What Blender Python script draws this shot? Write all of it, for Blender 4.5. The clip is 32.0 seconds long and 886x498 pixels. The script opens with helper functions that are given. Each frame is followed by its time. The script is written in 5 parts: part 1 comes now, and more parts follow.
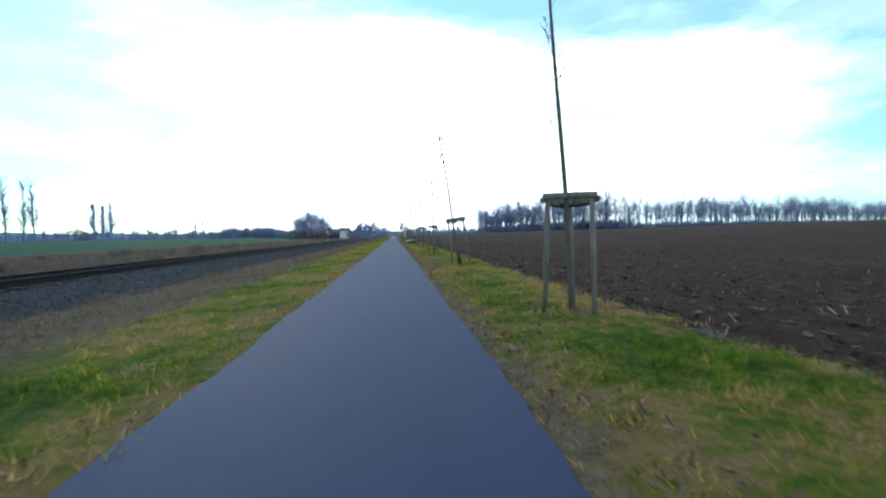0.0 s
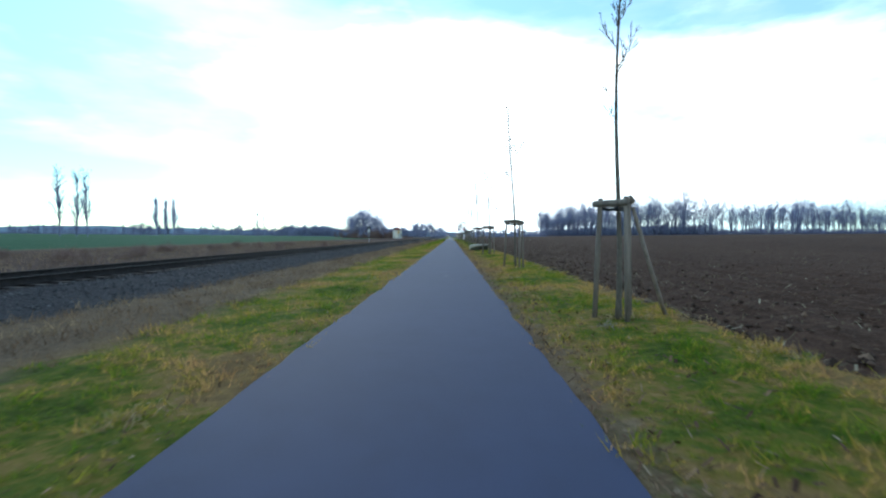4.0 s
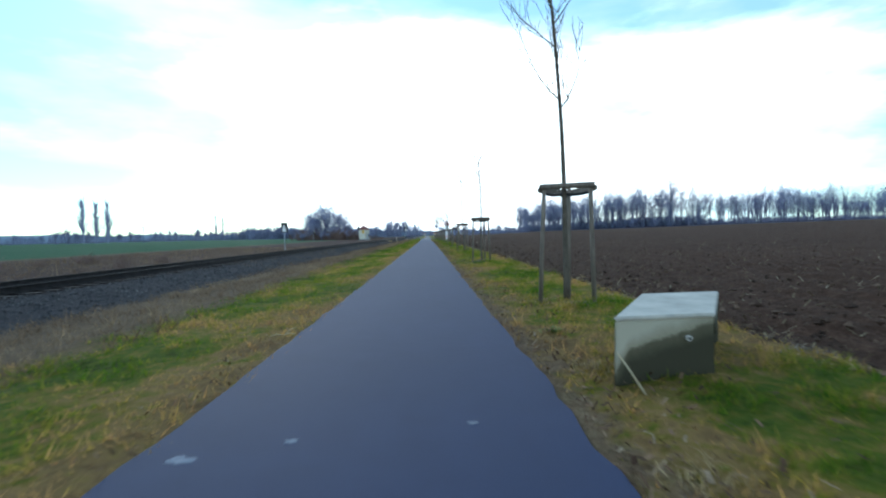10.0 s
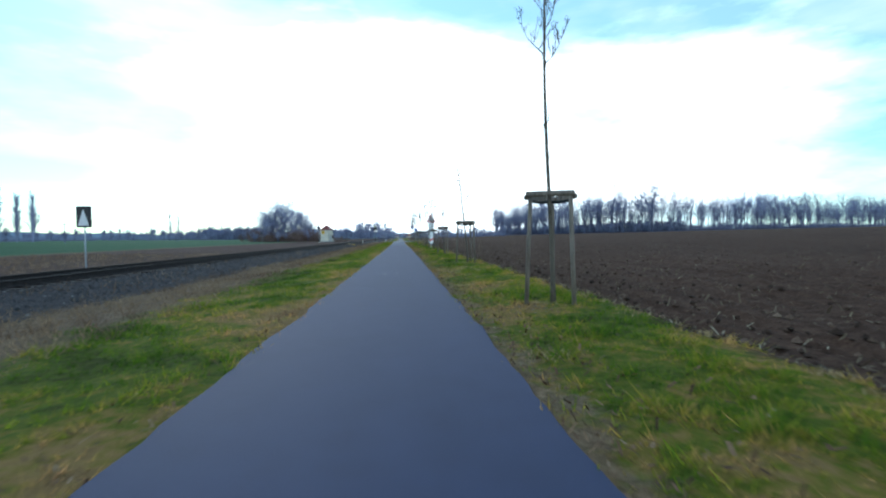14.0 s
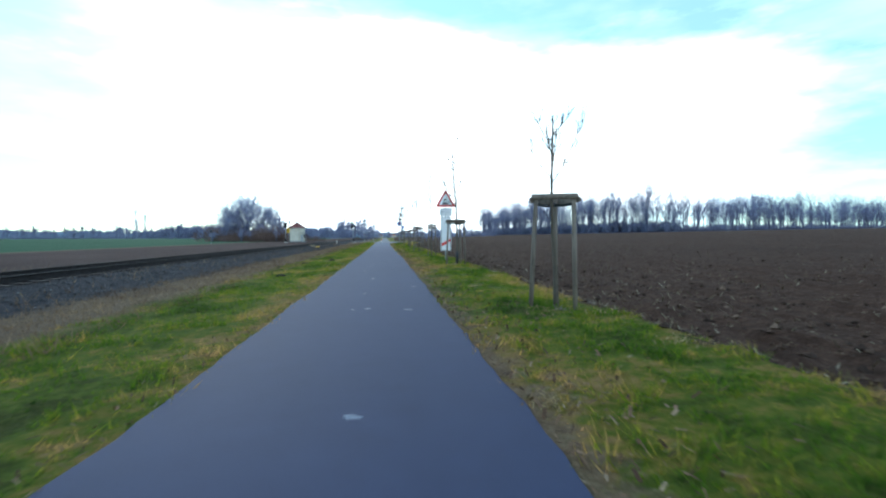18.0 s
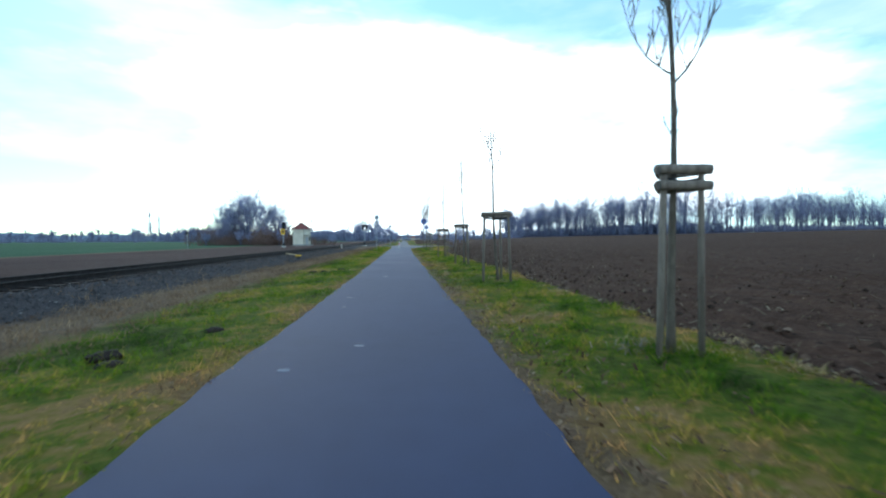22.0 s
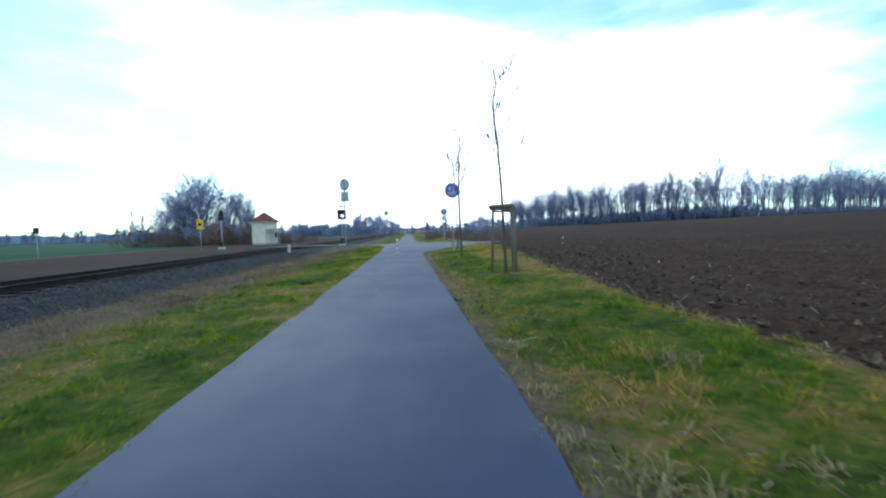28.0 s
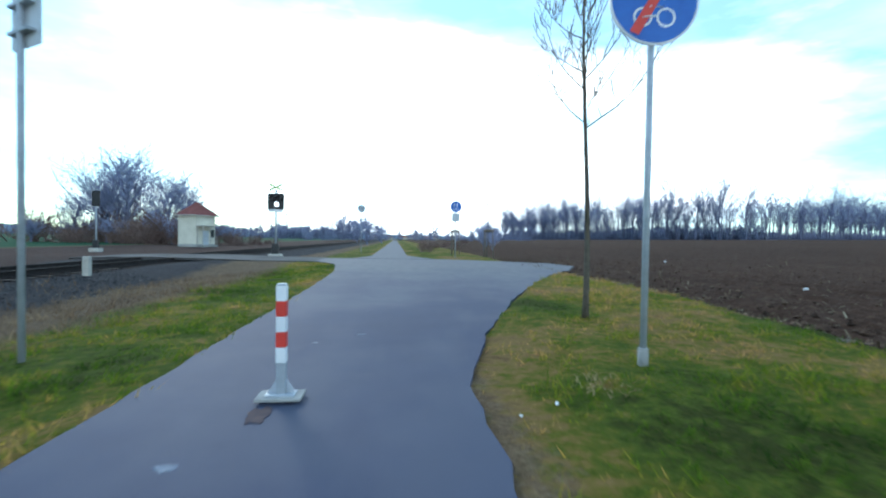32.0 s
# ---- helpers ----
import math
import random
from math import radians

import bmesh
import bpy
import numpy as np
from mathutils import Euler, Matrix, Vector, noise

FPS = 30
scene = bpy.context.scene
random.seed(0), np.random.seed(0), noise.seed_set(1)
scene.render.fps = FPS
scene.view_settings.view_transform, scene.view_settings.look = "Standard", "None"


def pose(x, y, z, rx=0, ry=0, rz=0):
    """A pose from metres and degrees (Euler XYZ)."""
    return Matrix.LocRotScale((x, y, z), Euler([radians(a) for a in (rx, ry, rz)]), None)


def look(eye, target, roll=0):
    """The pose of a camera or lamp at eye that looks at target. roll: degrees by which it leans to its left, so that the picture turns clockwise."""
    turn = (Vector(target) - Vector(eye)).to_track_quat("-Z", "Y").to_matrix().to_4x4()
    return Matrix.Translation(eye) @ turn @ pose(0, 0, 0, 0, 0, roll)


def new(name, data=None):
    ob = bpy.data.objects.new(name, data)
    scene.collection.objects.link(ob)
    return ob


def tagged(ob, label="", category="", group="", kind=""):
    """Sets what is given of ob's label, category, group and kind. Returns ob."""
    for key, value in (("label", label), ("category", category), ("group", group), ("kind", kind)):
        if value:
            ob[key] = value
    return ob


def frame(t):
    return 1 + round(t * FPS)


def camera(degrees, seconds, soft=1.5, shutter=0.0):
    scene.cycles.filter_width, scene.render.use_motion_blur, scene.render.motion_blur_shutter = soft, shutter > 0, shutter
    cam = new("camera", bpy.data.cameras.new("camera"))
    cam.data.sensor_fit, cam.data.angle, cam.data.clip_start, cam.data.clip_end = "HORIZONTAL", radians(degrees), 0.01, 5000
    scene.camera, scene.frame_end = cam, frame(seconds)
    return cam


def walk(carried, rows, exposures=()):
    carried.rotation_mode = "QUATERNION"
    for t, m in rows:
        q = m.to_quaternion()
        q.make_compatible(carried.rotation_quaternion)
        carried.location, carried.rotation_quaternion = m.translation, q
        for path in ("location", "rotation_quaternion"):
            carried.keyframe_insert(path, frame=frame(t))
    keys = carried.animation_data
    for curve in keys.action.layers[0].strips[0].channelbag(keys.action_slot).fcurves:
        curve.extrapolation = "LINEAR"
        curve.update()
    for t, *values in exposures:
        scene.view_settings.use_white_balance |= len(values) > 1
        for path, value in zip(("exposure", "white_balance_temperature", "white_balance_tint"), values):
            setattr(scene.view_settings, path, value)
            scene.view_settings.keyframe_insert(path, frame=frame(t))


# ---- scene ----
# ---- camera ----
cam = camera(88.0, 32.0, 2.1, 0.18)
PATH = [
    (0, (0.277, 0.000, 1.148), (2.366, 19.880, 0.501), -0.96),
    (0.5, (0.315, 2.551, 1.151), (2.120, 22.463, 0.632), 0.58),
    (1, (0.328, 5.119, 1.150), (1.687, 25.064, 0.578), 0.40),
    (1.5, (0.304, 7.697, 1.151), (1.183, 27.671, 0.638), 0.47),
    (2, (0.285, 10.260, 1.148), (1.320, 30.220, 0.420), -0.59),
    (2.5, (0.288, 12.807, 1.151), (1.219, 32.780, 0.695), 0.42),
    (3, (0.283, 15.358, 1.150), (1.533, 35.310, 0.551), 0.08),
    (3.5, (0.272, 17.911, 1.150), (-0.329, 37.894, 0.581), 0.06),
    (5.5, (0.202, 28.139, 1.150), (1.811, 48.066, 0.587), 0.29),
    (6, (0.242, 30.694, 1.147), (2.090, 50.601, 0.586), -1.67),
    (6.5, (0.262, 33.266, 1.151), (2.936, 53.082, 0.763), 0.29),
    (7, (0.279, 35.849, 1.150), (2.193, 55.750, 0.603), -0.33),
    (7.5, (0.296, 38.460, 1.151), (1.913, 58.389, 0.669), 0.52),
    (8, (0.322, 41.100, 1.149), (2.395, 60.981, 0.480), -0.62),
    (8.5, (0.323, 43.783, 1.152), (1.311, 63.754, 0.717), 0.57),
    (9, (0.332, 46.511, 1.147), (2.480, 66.388, 0.623), -1.68),
    (9.5, (0.320, 49.295, 1.152), (2.017, 69.221, 0.875), 1.16),
    (10, (0.275, 52.126, 1.148), (0.920, 72.105, 0.516), -1.28),
    (10.5, (0.243, 54.975, 1.151), (1.855, 74.905, 0.671), 0.13),
    (11, (0.263, 57.823, 1.149), (3.432, 77.565, 0.708), -0.48),
    (11.5, (0.296, 60.685, 1.150), (1.457, 80.644, 0.633), 0.92),
    (12, (0.330, 63.566, 1.149), (2.010, 83.490, 0.704), -0.59),
    (12.5, (0.331, 66.475, 1.151), (2.376, 86.366, 0.718), 1.21),
    (13, (0.283, 69.415, 1.151), (0.170, 89.411, 0.776), 0.93),
    (13.5, (0.204, 72.366, 1.150), (1.063, 92.342, 0.645), -0.08),
    (15.5, (0.208, 83.822, 1.150), (2.979, 103.623, 0.626), -0.12),
    (16, (0.164, 86.621, 1.151), (-0.228, 106.610, 0.630), 1.75),
    (16.5, (0.163, 89.379, 1.149), (1.448, 109.326, 0.474), -1.70),
    (17, (0.195, 92.098, 1.150), (3.020, 111.891, 0.620), -0.02),
    (17.5, (0.229, 94.789, 1.150), (1.432, 114.746, 0.614), 0.06),
    (18, (0.271, 97.446, 1.151), (2.757, 117.283, 0.598), -0.26),
    (18.5, (0.293, 100.071, 1.152), (1.697, 120.010, 0.472), -0.42),
    (19, (0.322, 102.662, 1.148), (2.224, 122.561, 0.499), -0.77),
    (19.5, (0.341, 105.278, 1.150), (3.199, 125.060, 0.449), -0.10),
    (20, (0.322, 107.949, 1.150), (1.446, 127.906, 0.484), 0.66),
    (20.5, (0.310, 110.651, 1.148), (2.015, 130.571, 0.619), 0.16),
    (21, (0.322, 113.341, 1.149), (1.581, 133.292, 0.539), 0.17),
    (21.5, (0.305, 116.084, 1.150), (1.819, 136.018, 0.555), 0.03),
    (22, (0.262, 118.877, 1.150), (1.923, 138.803, 0.709), -0.42),
    (22.5, (0.201, 121.701, 1.151), (0.771, 141.689, 0.758), 1.17),
    (23, (0.216, 124.485, 1.149), (2.558, 144.343, 0.706), -1.70),
    (23.5, (0.276, 127.198, 1.151), (1.419, 147.158, 0.607), 1.33),
    (24, (0.345, 129.880, 1.150), (2.333, 149.773, 0.582), 1.11),
    (24.5, (0.404, 132.542, 1.147), (2.145, 152.452, 0.400), -1.47),
    (26.5, (0.297, 143.248, 1.150), (2.763, 163.090, 0.681), -0.04),
    (27, (0.258, 145.958, 1.149), (1.705, 165.892, 0.414), 0.22),
    (27.5, (0.233, 148.670, 1.152), (1.725, 168.605, 0.554), 2.25),
    (28, (0.221, 151.371, 1.148), (1.693, 171.301, 0.359), -1.87),
    (28.5, (0.208, 154.064, 1.151), (2.400, 173.935, 0.556), 0.05),
    (29, (0.236, 156.674, 1.150), (3.320, 176.428, 0.620), -1.65),
    (29.5, (0.241, 159.245, 1.151), (1.981, 179.161, 0.568), -0.02),
    (30, (0.275, 161.795, 1.149), (4.145, 181.406, 0.506), -1.82),
    (30.5, (0.329, 164.380, 1.149), (3.656, 184.091, 0.509), -0.93),
    (31, (0.370, 167.021, 1.150), (4.097, 186.664, 0.642), 1.80),
    (31.5, (0.377, 169.727, 1.151), (2.032, 189.652, 0.644), 1.10),
    (32, (0.375, 172.446, 1.149), (2.436, 192.336, 0.732), 0.90),
]
walk(cam, [(t, look(eye, target, roll)) for t, eye, target, roll in PATH], [(0, 0.10, 5850, 3), (4, 0.10, 5850, 3), (6, 0.18, 5850, 3), (8, 0.10, 5850, 3), (15.5, 0.10, 5850, 3), (17, 0.26, 5850, 3), (18, 0.26, 5850, 3), (20, 0.12, 5850, 3), (29, 0.18, 5850, 3), (31, 0.38, 5850, 3), (32, 0.36, 5850, 3)])

# ---- sky, sun, exposure ----
SUN_AZ, SUN_EL = radians(-25), radians(24)
world = bpy.data.worlds.new("sky")
scene.world = world
world.use_nodes = True
wn = world.node_tree
wn.nodes.clear()


def wnode(kind, **inputs):
    n = wn.nodes.new(kind)
    for key, value in inputs.items():
        n.inputs[key].default_value = value
    return n


sky = wnode("ShaderNodeTexSky")
sky.sky_type = "NISHITA"
sky.sun_disc = False
sky.sun_elevation = SUN_EL
sky.sun_rotation = SUN_AZ
sky.air_density, sky.dust_density, sky.ozone_density = 1.3, 0.2, 3.0
sky_bg = wnode("ShaderNodeBackground", Strength=0.15)
tint = wn.nodes.new("ShaderNodeMix")  # a cold, clear winter blue
tint.data_type, tint.blend_type = "RGBA", "MULTIPLY"
tint.inputs[0].default_value = 1.0
tint.inputs[7].default_value = (0.70, 1.02, 1.15, 1)
wn.links.new(sky.outputs[0], tint.inputs[6])
wn.links.new(tint.outputs[2], sky_bg.inputs["Color"])
coord = wnode("ShaderNodeTexCoord")
flat = wnode("ShaderNodeMapping")
flat.inputs["Scale"].default_value = (1.0, 1.0, 3.2)
flat.inputs["Location"].default_value = (1.7, 0.4, 0.3)
wn.links.new(coord.outputs["Generated"], flat.inputs["Vector"])
puff = wnode("ShaderNodeTexNoise", Scale=2.1, Detail=7.0, Roughness=0.55)
wn.links.new(flat.outputs[0], puff.inputs["Vector"])


def wmath(op, a, b=0.0, c=0.0):
    n = wn.nodes.new("ShaderNodeMath")
    n.operation = op
    for value, socket in zip((a, b, c), n.inputs):
        if isinstance(value, (int, float)):
            socket.default_value = value
        else:
            wn.links.new(value, socket)
    return n.outputs[0]


split = wnode("ShaderNodeSeparateXYZ")
wn.links.new(coord.outputs["Generated"], split.inputs[0])
# the cloud is thickest in a broad bank about the hidden sun and opens out to both sides and overhead
across = wmath("POWER", wmath("DIVIDE", wmath("ABSOLUTE", wmath("SUBTRACT", split.outputs[0], 0.10)), 0.56), 2.4)
above = wmath("POWER", wmath("DIVIDE", wmath("ABSOLUTE", wmath("SUBTRACT", split.outputs[2], 0.17)), 0.235), 2.0)
bank = wmath("MAXIMUM", wmath("SUBTRACT", 1.0, wmath("ADD", across, above)), -1.0)
thickness = wmath("MULTIPLY_ADD", bank, 0.19, puff.outputs[0])
cover = wnode("ShaderNodeValToRGB")
cover.color_ramp.elements[0].position = 0.40
cover.color_ramp.elements[1].position = 0.58
cover.color_ramp.elements[0].color = (0.30, 0.30, 0.30, 1)
wn.links.new(thickness, cover.inputs[0])
billow = wnode("ShaderNodeTexNoise", Scale=3.4, Detail=5.0, Roughness=0.5)
wn.links.new(flat.outputs[0], billow.inputs["Vector"])
lit = wnode("ShaderNodeValToRGB")  # the bases of the thinner cloud are greyer
lit.color_ramp.elements[0].position, lit.color_ramp.elements[0].color = 0.36, (0.47, 0.66, 0.78, 1)
lit.color_ramp.elements[1].position, lit.color_ramp.elements[1].color = 0.56, (0.93, 0.98, 1.0, 1)
wn.links.new(wmath("MULTIPLY_ADD", bank, 0.12, billow.outputs[0]), lit.inputs[0])
cloud_bg = wnode("ShaderNodeBackground", Strength=2.15)
wn.links.new(lit.outputs[0], cloud_bg.inputs["Color"])
mix = wnode("ShaderNodeMixShader")
wn.links.new(cover.outputs[0], mix.inputs[0])
wn.links.new(sky_bg.outputs[0], mix.inputs[1])
wn.links.new(cloud_bg.outputs[0], mix.inputs[2])
wout = wnode("ShaderNodeOutputWorld")
wn.links.new(mix.outputs[0], wout.inputs[0])
sun = new("sun", bpy.data.lights.new("sun", "SUN"))
sun.data.energy, sun.data.angle, sun.data.color = 1.0, radians(14), (1.0, 0.95, 0.88)
sun.matrix_world = look((math.sin(SUN_AZ) * 50, math.cos(SUN_AZ) * 50, 50 * math.tan(SUN_EL)), (0, 0, 0))


# ---- materials ----
def material(name, rough=0.8, metal=0.0):
    m = bpy.data.materials.new(name)
    m.use_nodes = True
    b = m.node_tree.nodes["Principled BSDF"]
    b.inputs["Roughness"].default_value = rough
    b.inputs["Metallic"].default_value = metal
    b.inputs["Specular IOR Level"].default_value = 0.12 if rough > 0.65 else 0.4
    return m, m.node_tree, b


def noise_node(nt, scale, detail=4.0, vec=None, rough=0.55):
    n = nt.nodes.new("ShaderNodeTexNoise")
    n.inputs["Scale"].default_value = scale
    n.inputs["Detail"].default_value = detail
    n.inputs["Roughness"].default_value = rough
    if vec:
        nt.links.new(vec, n.inputs["Vector"])
    return n.outputs["Fac"]


def place_node(nt, scale=(1, 1, 1)):
    g = nt.nodes.new("ShaderNodeNewGeometry")
    mp = nt.nodes.new("ShaderNodeMapping")
    mp.inputs["Scale"].default_value = scale
    nt.links.new(g.outputs["Position"], mp.inputs["Vector"])
    return mp.outputs[0]


def ramp(nt, fac, *stops):
    r = nt.nodes.new("ShaderNodeValToRGB")
    while len(r.color_ramp.elements) < len(stops):
        r.color_ramp.elements.new(0.5)
    for e, (p, c) in zip(r.color_ramp.elements, stops):
        e.position, e.color = p, (*c, 1) if len(c) == 3 else c
    nt.links.new(fac, r.inputs[0])
    return r.outputs[0]


def blend(nt, fac, a, b, kind="MIX"):
    m = nt.nodes.new("ShaderNodeMix")
    m.data_type, m.blend_type = "RGBA", kind
    for value, socket in ((fac, m.inputs[0]), (a, m.inputs[6]), (b, m.inputs[7])):
        if isinstance(value, (int, float)):
            socket.default_value = value
        elif isinstance(value, tuple):
            socket.default_value = (*value, 1)
        else:
            nt.links.new(value, socket)
    return m.outputs[2]


def calc(nt, op, a, b=0.0, c=0.0):
    m = nt.nodes.new("ShaderNodeMath")
    m.operation = op
    for value, socket in zip((a, b, c), m.inputs):
        if isinstance(value, (int, float)):
            socket.default_value = value
        else:
            nt.links.new(value, socket)
    return m.outputs[0]


def bump(nt, b, fac, strength=0.3, depth=0.01):
    n = nt.nodes.new("ShaderNodeBump")
    n.inputs["Strength"].default_value = strength
    n.inputs["Distance"].default_value = depth
    nt.links.new(fac, n.inputs["Height"])
    nt.links.new(n.outputs[0], b.inputs["Normal"])


def mottled(name, dark, light, scale=8.0, rough=0.8, metal=0.0, stretch=(1, 1, 1), relief=0.25, depth=0.004, spots=0.35):
    """A surface that varies between two colours at two sizes, with fine relief; each object of it a little apart."""
    m, nt, b = material(name, rough, metal)
    tc = nt.nodes.new("ShaderNodeTexCoord")
    mp = nt.nodes.new("ShaderNodeMapping")
    mp.inputs["Scale"].default_value = stretch
    nt.links.new(tc.outputs["Object"], mp.inputs["Vector"])
    fine = noise_node(nt, scale * 6, 5, mp.outputs[0])
    broad = noise_node(nt, scale, 3, mp.outputs[0])
    fac = blend(nt, spots, broad, fine)
    col = ramp(nt, fac, (0.32, dark), (0.68, light))
    info = nt.nodes.new("ShaderNodeObjectInfo")
    each = ramp(nt, info.outputs["Random"], (0.0, (0.86, 0.86, 0.86)), (1.0, (1.1, 1.1, 1.1)))
    nt.links.new(blend(nt, 1.0, col, each, "MULTIPLY"), b.inputs["Base Color"])
    bump(nt, b, fine, relief, depth)
    return m


def asphalt(name, dark, light):
    m, nt, b = material(name, 0.78)
    b.inputs["Specular IOR Level"].default_value = 0.20
    p = place_node(nt)
    broad = noise_node(nt, 0.35, 4, p)
    mid = noise_node(nt, 3.0, 5, p)
    grit = noise_node(nt, 190.0, 2, p)
    track = noise_node(nt, 1.2, 3, place_node(nt, (1.6, 0.03, 1)))
    col = ramp(nt, blend(nt, 0.45, broad, mid), (0.3, dark), (0.7, light))
    col = blend(nt, 0.35, col, ramp(nt, grit, (0.35, (0.010, 0.011, 0.015)), (0.7, (0.082, 0.102, 0.168))))
    col = blend(nt, 0.10, col, ramp(nt, track, (0.35, dark), (0.65, light)))
    sep = nt.nodes.new("ShaderNodeSeparateXYZ")
    nt.links.new(p, sep.inputs[0])
    # sky sheen of the last stretch put into the colour as a lighter tone
    end_sheen = nt.nodes.new("ShaderNodeMapRange")
    end_sheen.inputs["From Min"].default_value, end_sheen.inputs["From Max"].default_value = 138, 166
    nt.links.new(calc(nt, "ADD", sep.outputs[1], calc(nt, "MULTIPLY", broad, 12.0)), end_sheen.inputs["Value"])
    col = blend(nt, end_sheen.outputs[0], col, blend(nt, 1.0, col, (1.15, 1.16, 1.14), "MULTIPLY"))
    mouth = nt.nodes.new("ShaderNodeMapRange")  # painted sheen and paler, worn surface where the path meets the road
    mouth.inputs["From Min"].default_value, mouth.inputs["From Max"].default_value = 184, 196
    nt.links.new(calc(nt, "ADD", sep.outputs[1], calc(nt, "MULTIPLY", broad, 8.0)), mouth.inputs["Value"])
    worn = calc(nt, "MULTIPLY", calc(nt, "MAXIMUM", calc(nt, "MULTIPLY_ADD", blend(nt, 0.4, broad, noise_node(nt, 0.9, 4, place_node(nt, (1.4, 0.5, 1)))), 4.0, -1.75), 0.0), end_sheen.outputs[0])
    col = blend(nt, calc(nt, "MINIMUM", worn, 0.6), col, (0.078, 0.086, 0.122))
    pale = ramp(nt, mid, (0.3, (0.075, 0.078, 0.095)), (0.7, (0.14, 0.14, 0.15)))
    col = blend(nt, calc(nt, "MULTIPLY", mouth.outputs[0], 0.85), col, pale)
    nt.links.new(ramp(nt, end_sheen.outputs[0], (0.0, (0.77, 0.77, 0.77)), (1.0, (0.72, 0.72, 0.72))), b.inputs["Roughness"])
    nt.links.new(ramp(nt, end_sheen.outputs[0], (0.0, (0.22, 0.22, 0.22)), (1.0, (0.25, 0.25, 0.25))), b.inputs["Specular IOR Level"])
    nt.links.new(col, b.inputs["Base Color"])
    bump(nt, b, grit, 0.35, 0.004)
    return m


ASPHALT = asphalt("worn_asphalt", (0.0185, 0.0243, 0.0620), (0.0312, 0.0410, 0.0980))
ROAD_ASPHALT = mottled("muddy_asphalt", (0.070, 0.067, 0.067), (0.145, 0.137, 0.135), 0.7, 1.0, relief=0.6, depth=0.02)


def verge_colour(nt, p):
    """Winter grass: green, yellow and straw in drifts of some metres, tufts of a hand and small clumps."""
    drift = noise_node(nt, 0.38, 3, p, 0.5)
    tuft = noise_node(nt, 2.0, 4, p, 0.6)
    clump = noise_node(nt, 8.0, 3, p, 0.6)
    fac = blend(nt, 0.22, blend(nt, 0.42, drift, tuft), clump)
    fac = calc(nt, "MULTIPLY_ADD", fac, 2.0, -0.488)
    sep = nt.nodes.new("ShaderNodeSeparateXYZ")
    nt.links.new(p, sep.inputs[0])
    rim = nt.nodes.new("ShaderNodeMapRange")  # drier towards the asphalt
    rim.inputs["From Min"].default_value, rim.inputs["From Max"].default_value = 2.3, 1.2
    rim.inputs["To Max"].default_value = 0.13
    nt.links.new(calc(nt, "ABSOLUTE", sep.outputs[0]), rim.inputs["Value"])
    brink = nt.nodes.new("ShaderNodeMapRange")  # and towards the furrow
    brink.inputs["From Min"].default_value, brink.inputs["From Max"].default_value = 2.9, 3.6
    brink.inputs["To Max"].default_value = 0.11
    nt.links.new(sep.outputs[0], brink.inputs["Value"])
    parched = nt.nodes.new("ShaderNodeMapRange")  # the first stretch is browner
    parched.inputs["From Min"].default_value, parched.inputs["From Max"].default_value = 60, 95
    parched.inputs["To Min"].default_value, parched.inputs["To Max"].default_value = 0.018, -0.060
    nt.links.new(sep.outputs[1], parched.inputs["Value"])
    fac = calc(nt, "ADD", fac, parched.outputs[0])
    fac = calc(nt, "ADD", calc(nt, "ADD", fac, rim.outputs[0]), brink.outputs[0])
    return ramp(nt, fac, (0.28, (0.0232, 0.0503, 0.0086)), (0.42, (0.0800, 0.1414, 0.0145)), (0.52, (0.1640, 0.1790, 0.0225)), (0.60, (0.2900, 0.2060, 0.0540)), (0.68, (0.3800, 0.2350, 0.1000)), (0.86, (0.2100, 0.1180, 0.0660)))


DRY_TURN, DRY_REACH = (55.0, 95.0), 0.55  # where the dry grass beside the ballast draws back
FIELD_TURN, FIELD_SHIFT = (158.0, 183.0), 2.8  # where the field draws back from the path


